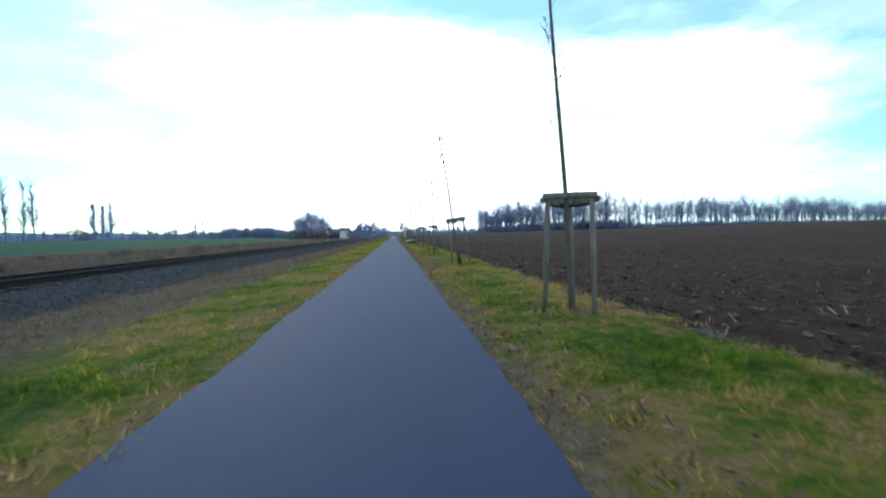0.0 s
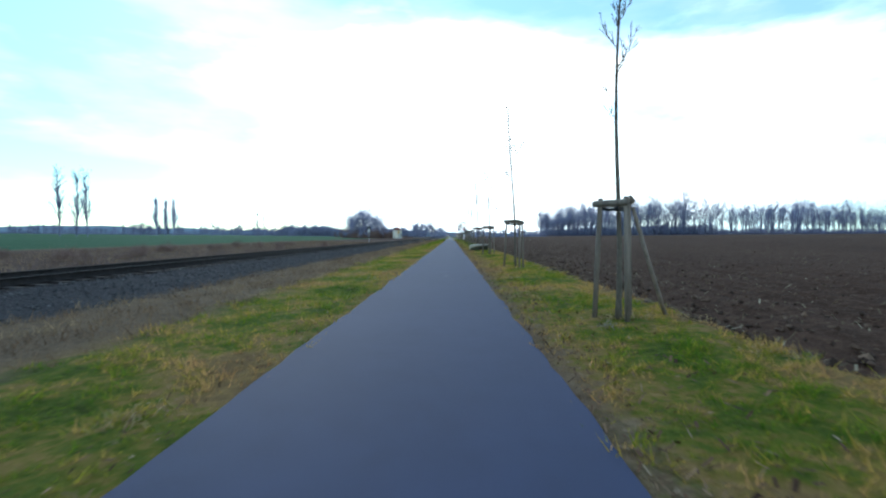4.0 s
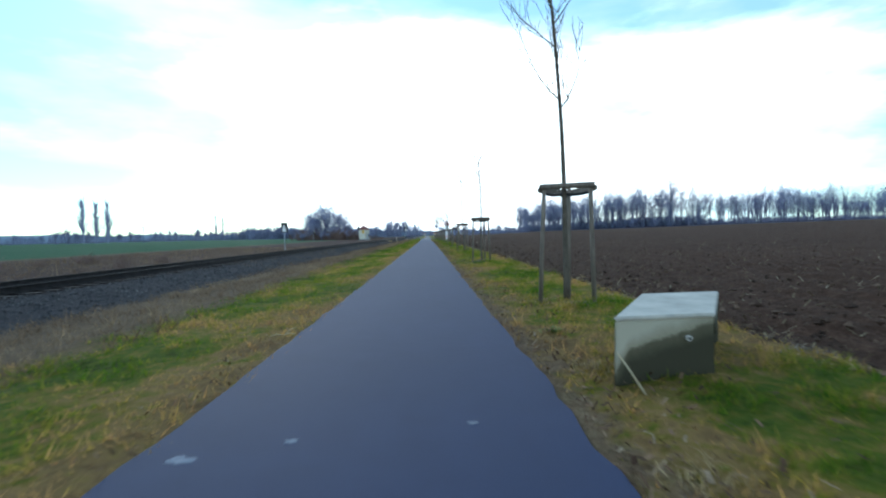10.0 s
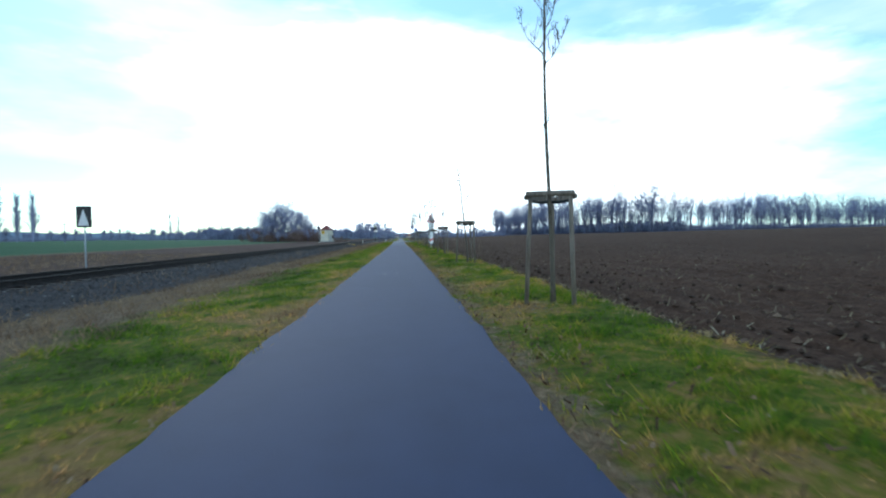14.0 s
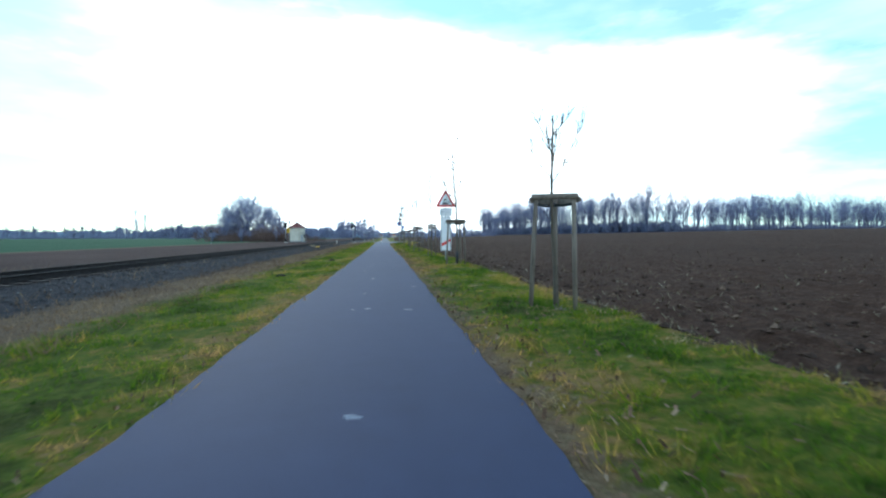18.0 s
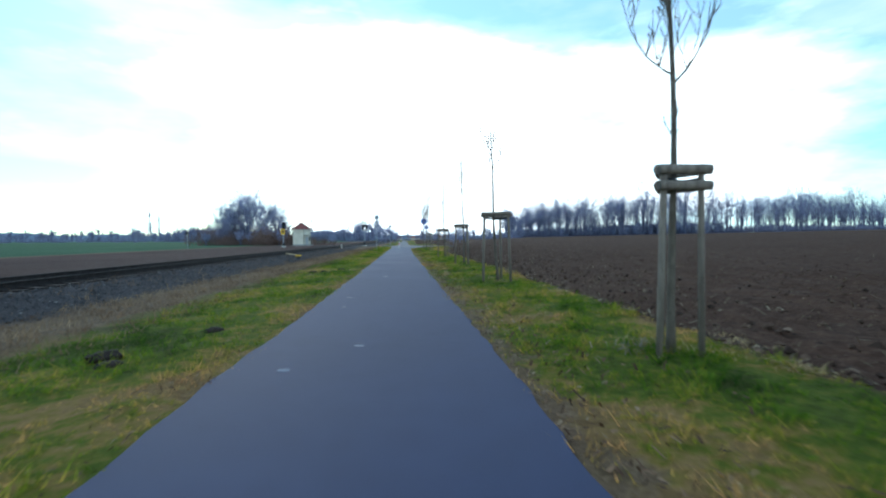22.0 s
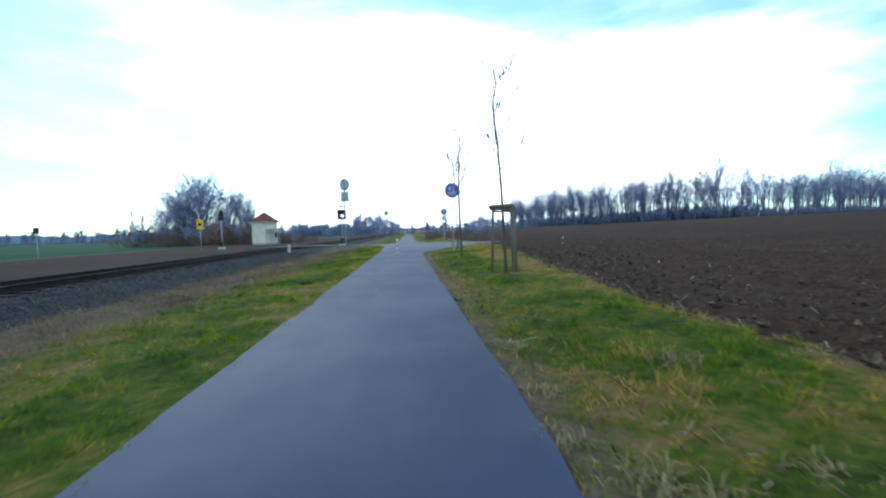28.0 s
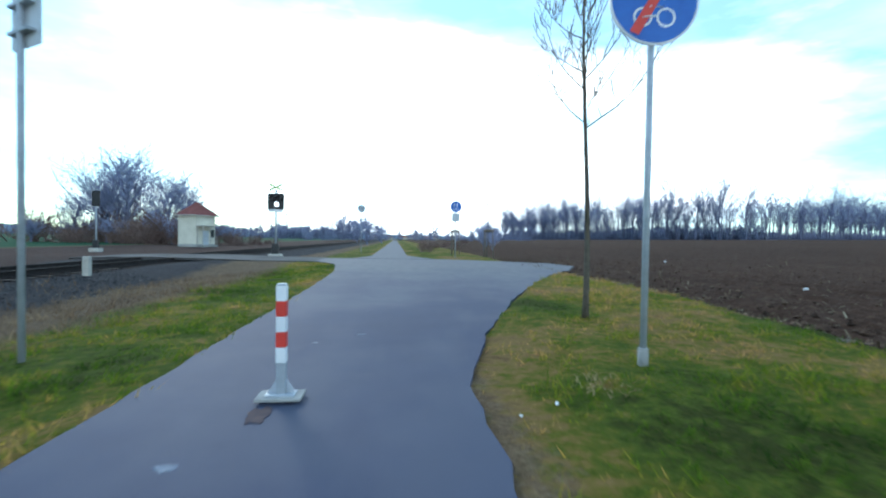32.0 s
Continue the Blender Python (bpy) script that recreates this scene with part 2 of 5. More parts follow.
def ground_material():
    """Strips along the path: green field, brown field, ballast, dry grass, verge and ploughed soil, with ragged borders."""
    m, nt, b = material("ground", 0.95)
    b.inputs["Specular IOR Level"].default_value = 0.04
    p = place_node(nt)
    sep = nt.nodes.new("ShaderNodeSeparateXYZ")
    nt.links.new(p, sep.inputs[0])
    wob = noise_node(nt, 0.9, 4, p, 0.6)
    x = calc(nt, "ADD", sep.outputs[0], calc(nt, "MULTIPLY_ADD", wob, 1.3, -0.65))
    fine = noise_node(nt, 26.0, 5, p, 0.65)
    clod = noise_node(nt, 4.5, 6, p, 0.7)
    broad = noise_node(nt, 0.06, 4, p)
    furrow = noise_node(nt, 1.0, 3, place_node(nt, (2.2, 0.05, 1)))
    soil = ramp(nt, blend(nt, 0.5, clod, fine), (0.32, (0.0165, 0.0088, 0.0063)), (0.50, (0.0657, 0.0376, 0.0260)), (0.70, (0.1718, 0.1053, 0.0718)))
    soil = blend(nt, 0.35, soil, ramp(nt, blend(nt, 0.5, broad, furrow), (0.35, (0.0298, 0.0171, 0.0122)), (0.65, (0.0925, 0.0547, 0.0372))))
    grass = verge_colour(nt, p)
    thatch = ramp(nt, fine, (0.3, (0.0280, 0.0260, 0.0062)), (0.7, (0.1050, 0.0870, 0.0240)))
    grass = blend(nt, 0.5, grass, thatch)
    dry = ramp(nt, blend(nt, 0.5, clod, fine), (0.3, (0.0570, 0.0435, 0.0290)), (0.5, (0.1320, 0.0928, 0.0609)), (0.7, (0.2250, 0.1624, 0.1044)))
    stone = ramp(nt, noise_node(nt, 18.0, 4, p, 0.8), (0.3, (0.0176, 0.0174, 0.0190)), (0.55, (0.0512, 0.0490, 0.0537)), (0.75, (0.1280, 0.1232, 0.1296)))
    brown = ramp(nt, blend(nt, 0.5, broad, clod), (0.3, (0.0432, 0.0275, 0.0240)), (0.7, (0.0945, 0.0600, 0.0504)))
    wheat = ramp(nt, blend(nt, 0.4, broad, clod), (0.3, (0.024, 0.066, 0.036)), (0.7, (0.05, 0.115, 0.058)))
    dirt = ramp(nt, blend(nt, 0.5, clod, fine), (0.3, (0.060, 0.041, 0.028)), (0.5, (0.148, 0.104, 0.069)), (0.72, (0.300, 0.224, 0.148)))
    # dark stained track bed, with the shade at rails and sleepers painted in
    shaded_bed = ramp(nt, fine, (0.3, (0.010, 0.009, 0.009)), (0.7, (0.036, 0.030, 0.028)))
    rim = calc(nt, "ADD", calc(nt, "ABSOLUTE", calc(nt, "SUBTRACT", sep.outputs[0], 0.08)), calc(nt, "MULTIPLY", noise_node(nt, 2.2, 5, p, 0.7), 1.5))
    band = nt.nodes.new("ShaderNodeMapRange")  # the bare strip narrows towards the crossing
    band.inputs["From Min"].default_value, band.inputs["From Max"].default_value = 142, 160
    band.inputs["To Min"].default_value, band.inputs["To Max"].default_value = 2.17, 1.92
    nt.links.new(sep.outputs[1], band.inputs["Value"])
    rim = calc(nt, "MULTIPLY_ADD", calc(nt, "LESS_THAN", sep.outputs[0], 0.0), 0.42, rim)  # the far side keeps its grass
    bare = calc(nt, "MULTIPLY", calc(nt, "SUBTRACT", band.outputs[0], rim), 4.0)
    bare = calc(nt, "MINIMUM", calc(nt, "MAXIMUM", bare, 0.0), 0.85)
    grass = blend(nt, bare, grass, dirt)
    steps = ((-35.5, dry, 2.0), (-33.5, brown, 1.6), (-14.0, stone, 0.7), (-12.6, shaded_bed, 0.6), (-9.3, stone, 0.4), (-7.1, dry, 0.6), (-4.4, grass, 0.9), (3.62, soil, 0.3))
    col = wheat
    turn = nt.nodes.new("ShaderNodeMapRange")
    turn.inputs["From Min"].default_value, turn.inputs["From Max"].default_value = FIELD_TURN
    turn.inputs["To Max"].default_value = FIELD_SHIFT
    nt.links.new(sep.outputs[1], turn.inputs["Value"])
    early = nt.nodes.new("ShaderNodeMapRange")
    early.inputs["From Min"].default_value, early.inputs["From Max"].default_value = DRY_TURN
    early.inputs["To Min"].default_value, early.inputs["To Max"].default_value = DRY_REACH, 0.0
    nt.links.new(sep.outputs[1], early.inputs["Value"])
    for at, layer, soft in steps:
        if layer is grass:  # the dry grass reaches further in along the first stretch
            x = calc(nt, "SUBTRACT", x, early.outputs[0])
        if layer is soil:
            x = calc(nt, "SUBTRACT", calc(nt, "ADD", x, early.outputs[0]), turn.outputs[0])
        s = nt.nodes.new("ShaderNodeMapRange")
        s.inputs["From Min"].default_value, s.inputs["From Max"].default_value = at - soft / 2, at + soft / 2
        nt.links.new(x, s.inputs["Value"])
        col = blend(nt, s.outputs[0], col, layer)
    nt.links.new(col, b.inputs["Base Color"])
    bump(nt, b, blend(nt, 0.4, clod, fine), 1.0, 0.11)
    return m


GROUND = ground_material()


def let_through(nt, b, col, share):
    """Thin blades pass on part of the light that falls on their far side."""
    t = nt.nodes.new("ShaderNodeBsdfTranslucent")
    nt.links.new(col, t.inputs["Color"])
    mix = nt.nodes.new("ShaderNodeMixShader")
    mix.inputs[0].default_value = share
    nt.links.new(b.outputs[0], mix.inputs[1])
    nt.links.new(t.outputs[0], mix.inputs[2])
    nt.links.new(mix.outputs[0], nt.nodes["Material Output"].inputs["Surface"])


def blade_material():
    m, nt, b = material("grass_blades", 0.7)
    b.inputs["Specular IOR Level"].default_value = 0.05
    p = place_node(nt)
    g = nt.nodes.new("ShaderNodeNewGeometry")
    col = verge_colour(nt, p)
    each = ramp(nt, g.outputs["Random Per Island"], (0.0, (0.90, 0.98, 0.85)), (0.8, (1.38, 1.36, 1.2)), (0.92, (1.55, 1.45, 1.3)), (1.0, (1.85, 1.65, 1.5)))
    col = blend(nt, 1.0, col, each, "MULTIPLY")
    nt.links.new(col, b.inputs["Base Color"])
    let_through(nt, b, col, 0.6)
    return m


BLADES = blade_material()


def straw_blades():
    m, nt, b = material("dry_grass_blades", 0.8)
    g = nt.nodes.new("ShaderNodeNewGeometry")
    patch = noise_node(nt, 0.5, 3, place_node(nt))
    col = ramp(nt, patch, (0.35, (0.125, 0.083, 0.055)), (0.5, (0.215, 0.15, 0.095)), (0.65, (0.32, 0.24, 0.15)))
    each = ramp(nt, g.outputs["Random Per Island"], (0.0, (0.5, 0.5, 0.5)), (1.0, (1.25, 1.2, 1.15)))
    col = blend(nt, 1.0, col, each, "MULTIPLY")
    nt.links.new(col, b.inputs["Base Color"])
    let_through(nt, b, col, 0.4)
    return m


DRY_BLADES = straw_blades()
STAKE = mottled("weathered_grey_wood", (0.1050, 0.0871, 0.0728), (0.2800, 0.2350, 0.1924), 3.0, 0.85, stretch=(6, 6, 0.6), relief=0.4)
BARK = mottled("young_bark", (0.07, 0.058, 0.045), (0.17, 0.145, 0.115), 14.0, 0.85, stretch=(2, 2, 0.6), relief=0.4)
# distance haze is painted into bark and twig colours as a pale blue tint
HAZE_BARK = mottled("haze_tinted_bark", (0.1312, 0.1419, 0.2200), (0.2214, 0.2380, 0.3500), 0.8, 0.9)
HAZE_TWIGS = mottled("haze_tinted_twigs", (0.2430, 0.2660, 0.3942), (0.3690, 0.3995, 0.5616), 0.4, 0.9)
RED_TWIGS = mottled("reddish_twigs", (0.15, 0.10, 0.085), (0.25, 0.17, 0.145), 0.5, 0.9)
GALV = mottled("galvanised_steel", (0.34, 0.37, 0.41), (0.50, 0.53, 0.58), 6.0, 0.5, 0.15, relief=0.05)
SIGN_BACK = mottled("sign_back_grey", (0.42, 0.45, 0.49), (0.55, 0.58, 0.62), 3.0, 0.55, 0.05, relief=0.05)
WHITE = mottled("white_sheeting", (0.70, 0.71, 0.73), (0.82, 0.83, 0.84), 3.0, 0.4, relief=0.03)
RED = mottled("red_sheeting", (0.55, 0.035, 0.025), (0.72, 0.06, 0.04), 3.0, 0.4, relief=0.03)
BLUE = mottled("blue_sheeting", (0.015, 0.10, 0.42), (0.025, 0.15, 0.55), 3.0, 0.4, relief=0.03)
BLACK = mottled("black_paint", (0.012, 0.012, 0.014), (0.03, 0.03, 0.032), 4.0, 0.5, relief=0.05)
YELLOW = mottled("yellow_paint", (0.62, 0.36, 0.02), (0.78, 0.48, 0.04), 4.0, 0.5, relief=0.08)
RUST = mottled("rusty_rail", (0.014, 0.0118, 0.0115), (0.036, 0.030, 0.029), 6.0, 0.8, 0.1)
CONCRETE = mottled("grey_concrete", (0.24, 0.235, 0.225), (0.42, 0.41, 0.39), 4.0, 0.9, relief=0.4)
PALE = mottled("pale_weathered_concrete", (0.38, 0.36, 0.32), (0.58, 0.55, 0.49), 3.0, 0.9, relief=0.4)
PLASTER = mottled("cream_plaster", (0.64, 0.59, 0.48), (0.80, 0.75, 0.63), 0.8, 0.9, relief=0.3)
TILE_RED = mottled("red_roof_sheet", (0.14, 0.050, 0.045), (0.23, 0.08, 0.068), 1.5, 0.7)
DARK_SOIL = mottled("dark_clods", (0.009, 0.006, 0.005), (0.036, 0.026, 0.020), 4.0, 0.95, relief=0.5)
STRAW = mottled("pale_straw", (0.30, 0.24, 0.14), (0.52, 0.44, 0.29), 5.0, 0.85)


# ---- mesh helpers ----
def mesh_of(name, bm, mat):
    me = bpy.data.meshes.new(name)
    bm.to_mesh(me)
    bm.free()
    for one in mat if isinstance(mat, (list, tuple)) else [mat]:
        me.materials.append(one)
    return me


def part(name, bm, mat, parent=None, label="", at=None):
    ob = new(name, mesh_of(name, bm, mat))
    if parent:
        ob.parent = parent
    if at is not None:
        ob.matrix_basis = at
    return tagged(ob, label) if label else ob


def thing(name, at, label, category, group="", kind=""):
    ob = new(name)
    ob.matrix_basis = at
    return tagged(ob, label, category, group, kind)


def box(lo, hi, bevel=0.0, bm=None):
    bm = bm or bmesh.new()
    made = bmesh.ops.create_cube(bm, size=1.0, matrix=Matrix.LocRotScale(
        [(a + b) / 2 for a, b in zip(lo, hi)], None, [b - a for a, b in zip(lo, hi)]))
    if bevel:
        edges = {e for v in made["verts"] for e in v.link_edges}
        bmesh.ops.bevel(bm, geom=list(edges), offset=bevel, segments=2, affect="EDGES", profile=0.6)
    return bm


def tube(points, radii, sides=8, bm=None, caps=True):
    """A round bar along points."""
    bm = bm or bmesh.new()
    pts = [Vector(p) for p in points]
    rings = []
    for i, p in enumerate(pts):
        d = (pts[min(i + 1, len(pts) - 1)] - pts[max(i - 1, 0)]).normalized()
        a = d.orthogonal().normalized() if abs(d.z) < 0.9 else d.cross(Vector((0, 1, 0))).normalized()
        b = d.cross(a)
        rings.append([bm.verts.new(p + radii[i] * (math.cos(k * math.tau / sides) * a + math.sin(k * math.tau / sides) * b)) for k in range(sides)])
    for r, s in zip(rings, rings[1:]):
        for k in range(sides):
            bm.faces.new((r[k], r[(k + 1) % sides], s[(k + 1) % sides], s[k])).smooth = True
    if caps:
        bm.faces.new(list(reversed(rings[0])))
        bm.faces.new(rings[-1])
    return bm


def plate(outline, y0, y1, bevel=0.0):
    """A plate in the xz plane between two depths; y0 is its front."""
    bm = bmesh.new()
    front = [bm.verts.new((x, y0, z)) for x, z in outline]
    back = [bm.verts.new((x, y1, z)) for x, z in outline]
    bm.faces.new(front)
    bm.faces.new(list(reversed(back)))
    n = len(outline)
    for i in range(n):
        bm.faces.new((front[i], back[i], back[(i + 1) % n], front[(i + 1) % n]))
    bmesh.ops.recalc_face_normals(bm, faces=bm.faces)
    return bm


def disc(r, n=40, cx=0.0, cz=0.0):
    return [(cx + r * math.cos(i * math.tau / n), cz + r * math.sin(i * math.tau / n)) for i in range(n)]


def rounded(w, h, r, cz=0.0, cx=0.0):
    pts = []
    for sx, sz, a0 in ((1, 1, 0), (-1, 1, 90), (-1, -1, 180), (1, -1, 270)):
        for k in range(5):
            a = radians(a0 + k * 22.5)
            pts.append((cx + sx * (w / 2 - r) + r * math.cos(a), cz + sz * (h / 2 - r) + r * math.sin(a)))
    return pts


def soft_triangle(side, r, cz):
    """An upright triangle with round corners, centred on cz."""
    pts = []
    big = side / math.sqrt(3) - 2 * r
    for k, a0 in ((0, 30), (1, 150), (2, 270)):
        c = radians(90 + 120 * k)
        cx, czz = big * math.cos(c), big * math.sin(c)
        for j in range(6):
            a = radians(a0 + j * 24)
            pts.append((cx + r * math.cos(a), cz + czz + r * math.sin(a)))
    return pts


def raw_mesh(name, verts, faces, mats, index=None):
    """A mesh from numpy arrays of corners and of triangles or quads."""
    me = bpy.data.meshes.new(name)
    verts, faces = np.asarray(verts, np.float32), np.asarray(faces, np.int32)
    k = faces.shape[1]
    me.vertices.add(len(verts))
    me.vertices.foreach_set("co", verts.ravel())
    me.loops.add(faces.size)
    me.loops.foreach_set("vertex_index", faces.ravel())
    me.polygons.add(len(faces))
    me.polygons.foreach_set("loop_start", np.arange(0, faces.size, k, dtype=np.int32))
    if index is not None:
        me.polygons.foreach_set("material_index", np.asarray(index, np.int32))
    me.update()
    me.validate()
    for one in mats:
        me.materials.append(one)
    return me


# ---- the lie of the land ----
PROFILE_X = np.array([-3000, -400, -160, -66, -20, -14.0, -12.9, -12.0, -9.2, -7.3, -6.0, -4.6, -1.3, 1.3, 2.5, 3.6, 4.1, 8.0, 60, 260, 500, 3000], float)
PROFILE_Z = np.array([2.0, 0.4, 0.2, -0.1, -0.30, -0.35, -0.30, -0.10, -0.10, -0.40, -0.36, -0.20, -0.03, -0.03, 0.04, 0.03, -0.10, -0.06, 0.6, 4.6, 6.6, 12.0], float)
CROSS_Y = 196.0
LEFT_RIM = ([0, 130, 156, 181, 187, 190, 193, 195, 196.2], [-1.28, -1.30, -1.44, -1.54, -1.64, -1.85, -2.3, -3.3, -4.2])
RIGHT_RIM = ([0, 120, 150, 174, 176, 178, 181, 184.5, 187.5, 190, 193, 195.5, 197.3, 198.6], [1.14, 1.2, 0.95, 0.92, 1.02, 1.5, 2.6, 4.1, 5.6, 7.2, 8.6, 8.2, 6.0, 3.4])


def ripple(x, y, scale, seed):
    """Cheap smooth noise in -1..1 for arrays."""
    rng = np.random.default_rng(seed)
    out = np.zeros(np.broadcast(x, y).shape)
    for k in range(9):
        a, f, ph = rng.uniform(0, math.tau), rng.uniform(0.5, 2.0) / scale, rng.uniform(0, math.tau)
        out += np.sin((x * math.cos(a) + y * math.sin(a)) * f * math.tau + ph) / 3.4
    return out


def land(x, y):
    x, y = np.broadcast_arrays(np.asarray(x, float), np.asarray(y, float))
    true_x = x
    x = np.where(x > 3.2, np.maximum(3.2, x - np.interp(y, FIELD_TURN, (0, FIELD_SHIFT))), x)
    z = np.interp(x, PROFILE_X, PROFILE_Z)
    # the ground round the level crossing is made up to road height
    x_road = true_x
    w = np.exp(-(((y - CROSS_Y) / 5.0) ** 4)) * np.clip((x_road + 30) / 5, 0, 1) * np.clip((10.5 - x_road) / 2, 0, 1)
    z = z * (1 - w) + w * np.interp(x_road, [-40, -13, -12.4, -9, -8, -3, 9], [-0.15, 0.0, -0.07, -0.07, 0.0, -0.02, -0.03])
    near = np.clip(1 - np.abs(x) / 120, 0, 1)
    lumps = 0.02 * ripple(x, y, 2.5, 1) * (np.abs(x) > 1.5) + 0.015 * ripple(x, y, 0.9, 2) * (np.abs(x) > 1.6)
    soil = (x > 3.7) * np.clip((x - 3.7) / 0.6, 0, 1) * (0.035 * ripple(x, y, 0.7, 3) + 0.03 * ripple(x, y, 0.35, 4) + 0.03 * np.sin(x * 2.6 + 0.4 * ripple(x, y, 6, 6)))
    ruts = (x < -13) * 0.04 * ripple(x, y, 1.5, 5)
    z = z + near * (lumps + soil + ruts) * (1 - w)
    paved = (y > 174) & (y < 200) & (true_x < np.interp(y, *RIGHT_RIM) + 0.02) & (true_x > np.interp(y, *LEFT_RIM) - 0.02)
    return np.where(paved, np.minimum(z, -0.05), z)


def grid_mesh(name, xs, ys, mats):
    gx, gy = np.meshgrid(xs, ys)
    verts = np.stack([gx, gy, land(gx, gy)], -1).reshape(-1, 3)
    n = len(xs)
    i = (np.arange(len(ys) - 1)[:, None] * n + np.arange(n - 1)[None]).ravel()
    me = raw_mesh(name, verts, np.stack([i, i + 1, i + n + 1, i + n], -1), mats)
    me.polygons.foreach_set("use_smooth", np.ones(len(me.polygons), bool))
    return me


xs = np.concatenate([np.linspace(-3000, -420, 12), np.linspace(-400, -70, 24), np.linspace(-66, -14.5, 50), np.linspace(-14, -1.45, 70), [-1.3, 1.3],
                     np.linspace(1.45, 3.5, 12), np.linspace(3.6, 14, 75), np.linspace(14.4, 60, 70), np.linspace(64, 500, 40), np.linspace(560, 3000, 12)])
ys = np.concatenate([np.linspace(-400, -20, 14), np.linspace(-12, 240, 560), np.linspace(243, 420, 60), np.linspace(435, 4000, 40)])
ground = tagged(new("ground", grid_mesh("ground", xs, ys, [GROUND])), "flat farmland with grass verges, ballast and ploughed soil", "ground", kind="structure")


# ---- cycle path and crossing road ----
def strip(name, rows, mat, label, z=0.0, thick=0.06):
    """A paved sheet from rows of (y, left, right), with ragged rims and a real edge."""
    verts, faces = [], []
    cols = 9
    for y, a, b in rows:
        for k in range(cols):
            f = k / (cols - 1)
            verts.append((a + (b - a) * f, y, z))
    n = len(rows)
    for j in range(n - 1):
        for k in range(cols - 1):
            i = j * cols + k
            faces.append((i, i + 1, i + cols + 1, i + cols))
    rim = [j * cols for j in range(n)] + [j * cols + cols - 1 for j in range(n - 1, -1, -1)]
    base = len(verts)
    for i in rim:
        x, y, zz = verts[i]
        verts.append((x, y, zz - thick))
    m = len(rim)
    for k in range(m):
        faces.append((rim[k], rim[(k + 1) % m], base + (k + 1) % m, base + k))
    me = raw_mesh(name, verts, faces, [mat])
    me.polygons.foreach_set("use_smooth", np.zeros(len(me.polygons), bool))
    return tagged(new(name, me), label, "path", kind="structure")


def edge(y, seed):
    return 0.022 * float(ripple(np.array(y), np.array(0.0), 2.3, seed)) + 0.018 * float(ripple(np.array(y), np.array(0.0), 0.35, seed + 1))


def path_rows():
    rows = []
    y = -14.0
    while y < 198.8:
        left = np.interp(y, *LEFT_RIM) + edge(y, 11)
        right = np.interp(y, *RIGHT_RIM) + edge(y, 13)
        rows.append((y, left, right))
        y += 0.25
    return rows


cycle_path = strip("cycle_path", path_rows(), ASPHALT, "dark grey asphalt cycle path with ragged grassy edges")
road_rows = []
for k in range(23):
    x = -14.5 + k * 0.5
    close = max(0.0, (x - 5.5) / 3.2)
    road_rows.append((x, CROSS_Y - 1.3 + 0.1 * math.sin(x) + 0.5 * min(1, max(0, (-6 - x) / 8)) + 1.9 * close ** 2, CROSS_Y + 3.4 + 0.12 * math.sin(0.7 * x) - 2.6 * close ** 2))


def cross_road():
    verts, faces = [], []
    cols = 7
    for x, a, b in road_rows:
        for k in range(cols):
            y = a + (b - a) * k / (cols - 1)
            verts.append((x, y, float(np.interp(x, [-30, -15, -12.6, -8.8, -6, 0], [0.03, 0.03, 0.118, 0.118, 0.03, -0.02]))))
    n = len(road_rows)
    faces = [(j * cols + k, (j + 1) * cols + k, (j + 1) * cols + k + 1, j * cols + k + 1) for j in range(n - 1) for k in range(cols - 1)]
    low = len(verts)
    verts += [(x, y, z - 0.12) for x, y, z in verts]
    for j in range(n - 1):
        for k in (0, cols - 1):
            a, b = j * cols + k, (j + 1) * cols + k
            faces.append((a, b, b + low, a + low))
    return raw_mesh("crossing_road", verts, faces, [ROAD_ASPHALT])


tagged(new("crossing_road", cross_road()), "muddy worn asphalt road over the level crossing", "road", kind="structure")
far_rows = [(198.6 + k, -1.15 + edge(k, 17) - 0.9 * max(0, 1 - k / 4), 1.15 + edge(k, 19) + 1.5 * max(0, 1 - k / 5)) for k in range(260)]
strip("far_cycle_path", far_rows, ASPHALT, "asphalt cycle path running on beyond the crossing", 0.012)

# ---- railway ----
RAIL_X = (-9.9, -11.4)


def rail_profile():
    half = [(0.075, 0.0), (0.075, 0.012), (0.02, 0.03), (0.011, 0.11), (0.036, 0.125), (0.036, 0.15), (0.028, 0.16)]
    return half + [(-x, z) for x, z in reversed(half)]


for n, rx in enumerate(RAIL_X):
    bm = bmesh.new()
    prof = rail_profile()
    ends = [[bm.verts.new((rx + x, y, -0.06 + z * 1.15)) for x, z in prof] for y in (-120, 480)]
    for i in range(len(prof)):
        bm.faces.new((ends[0][i], ends[1][i], ends[1][(i + 1) % len(prof)], ends[0][(i + 1) % len(prof)]))
    bm.faces.new(ends[0])
    bm.faces.new(list(reversed(ends[1])))
    bmesh.ops.recalc_face_normals(bm, faces=bm.faces)
    tagged(part("rail", bm, RUST), "rusty brown steel rail on ballast", "rail", "rails of the single track", "structure")

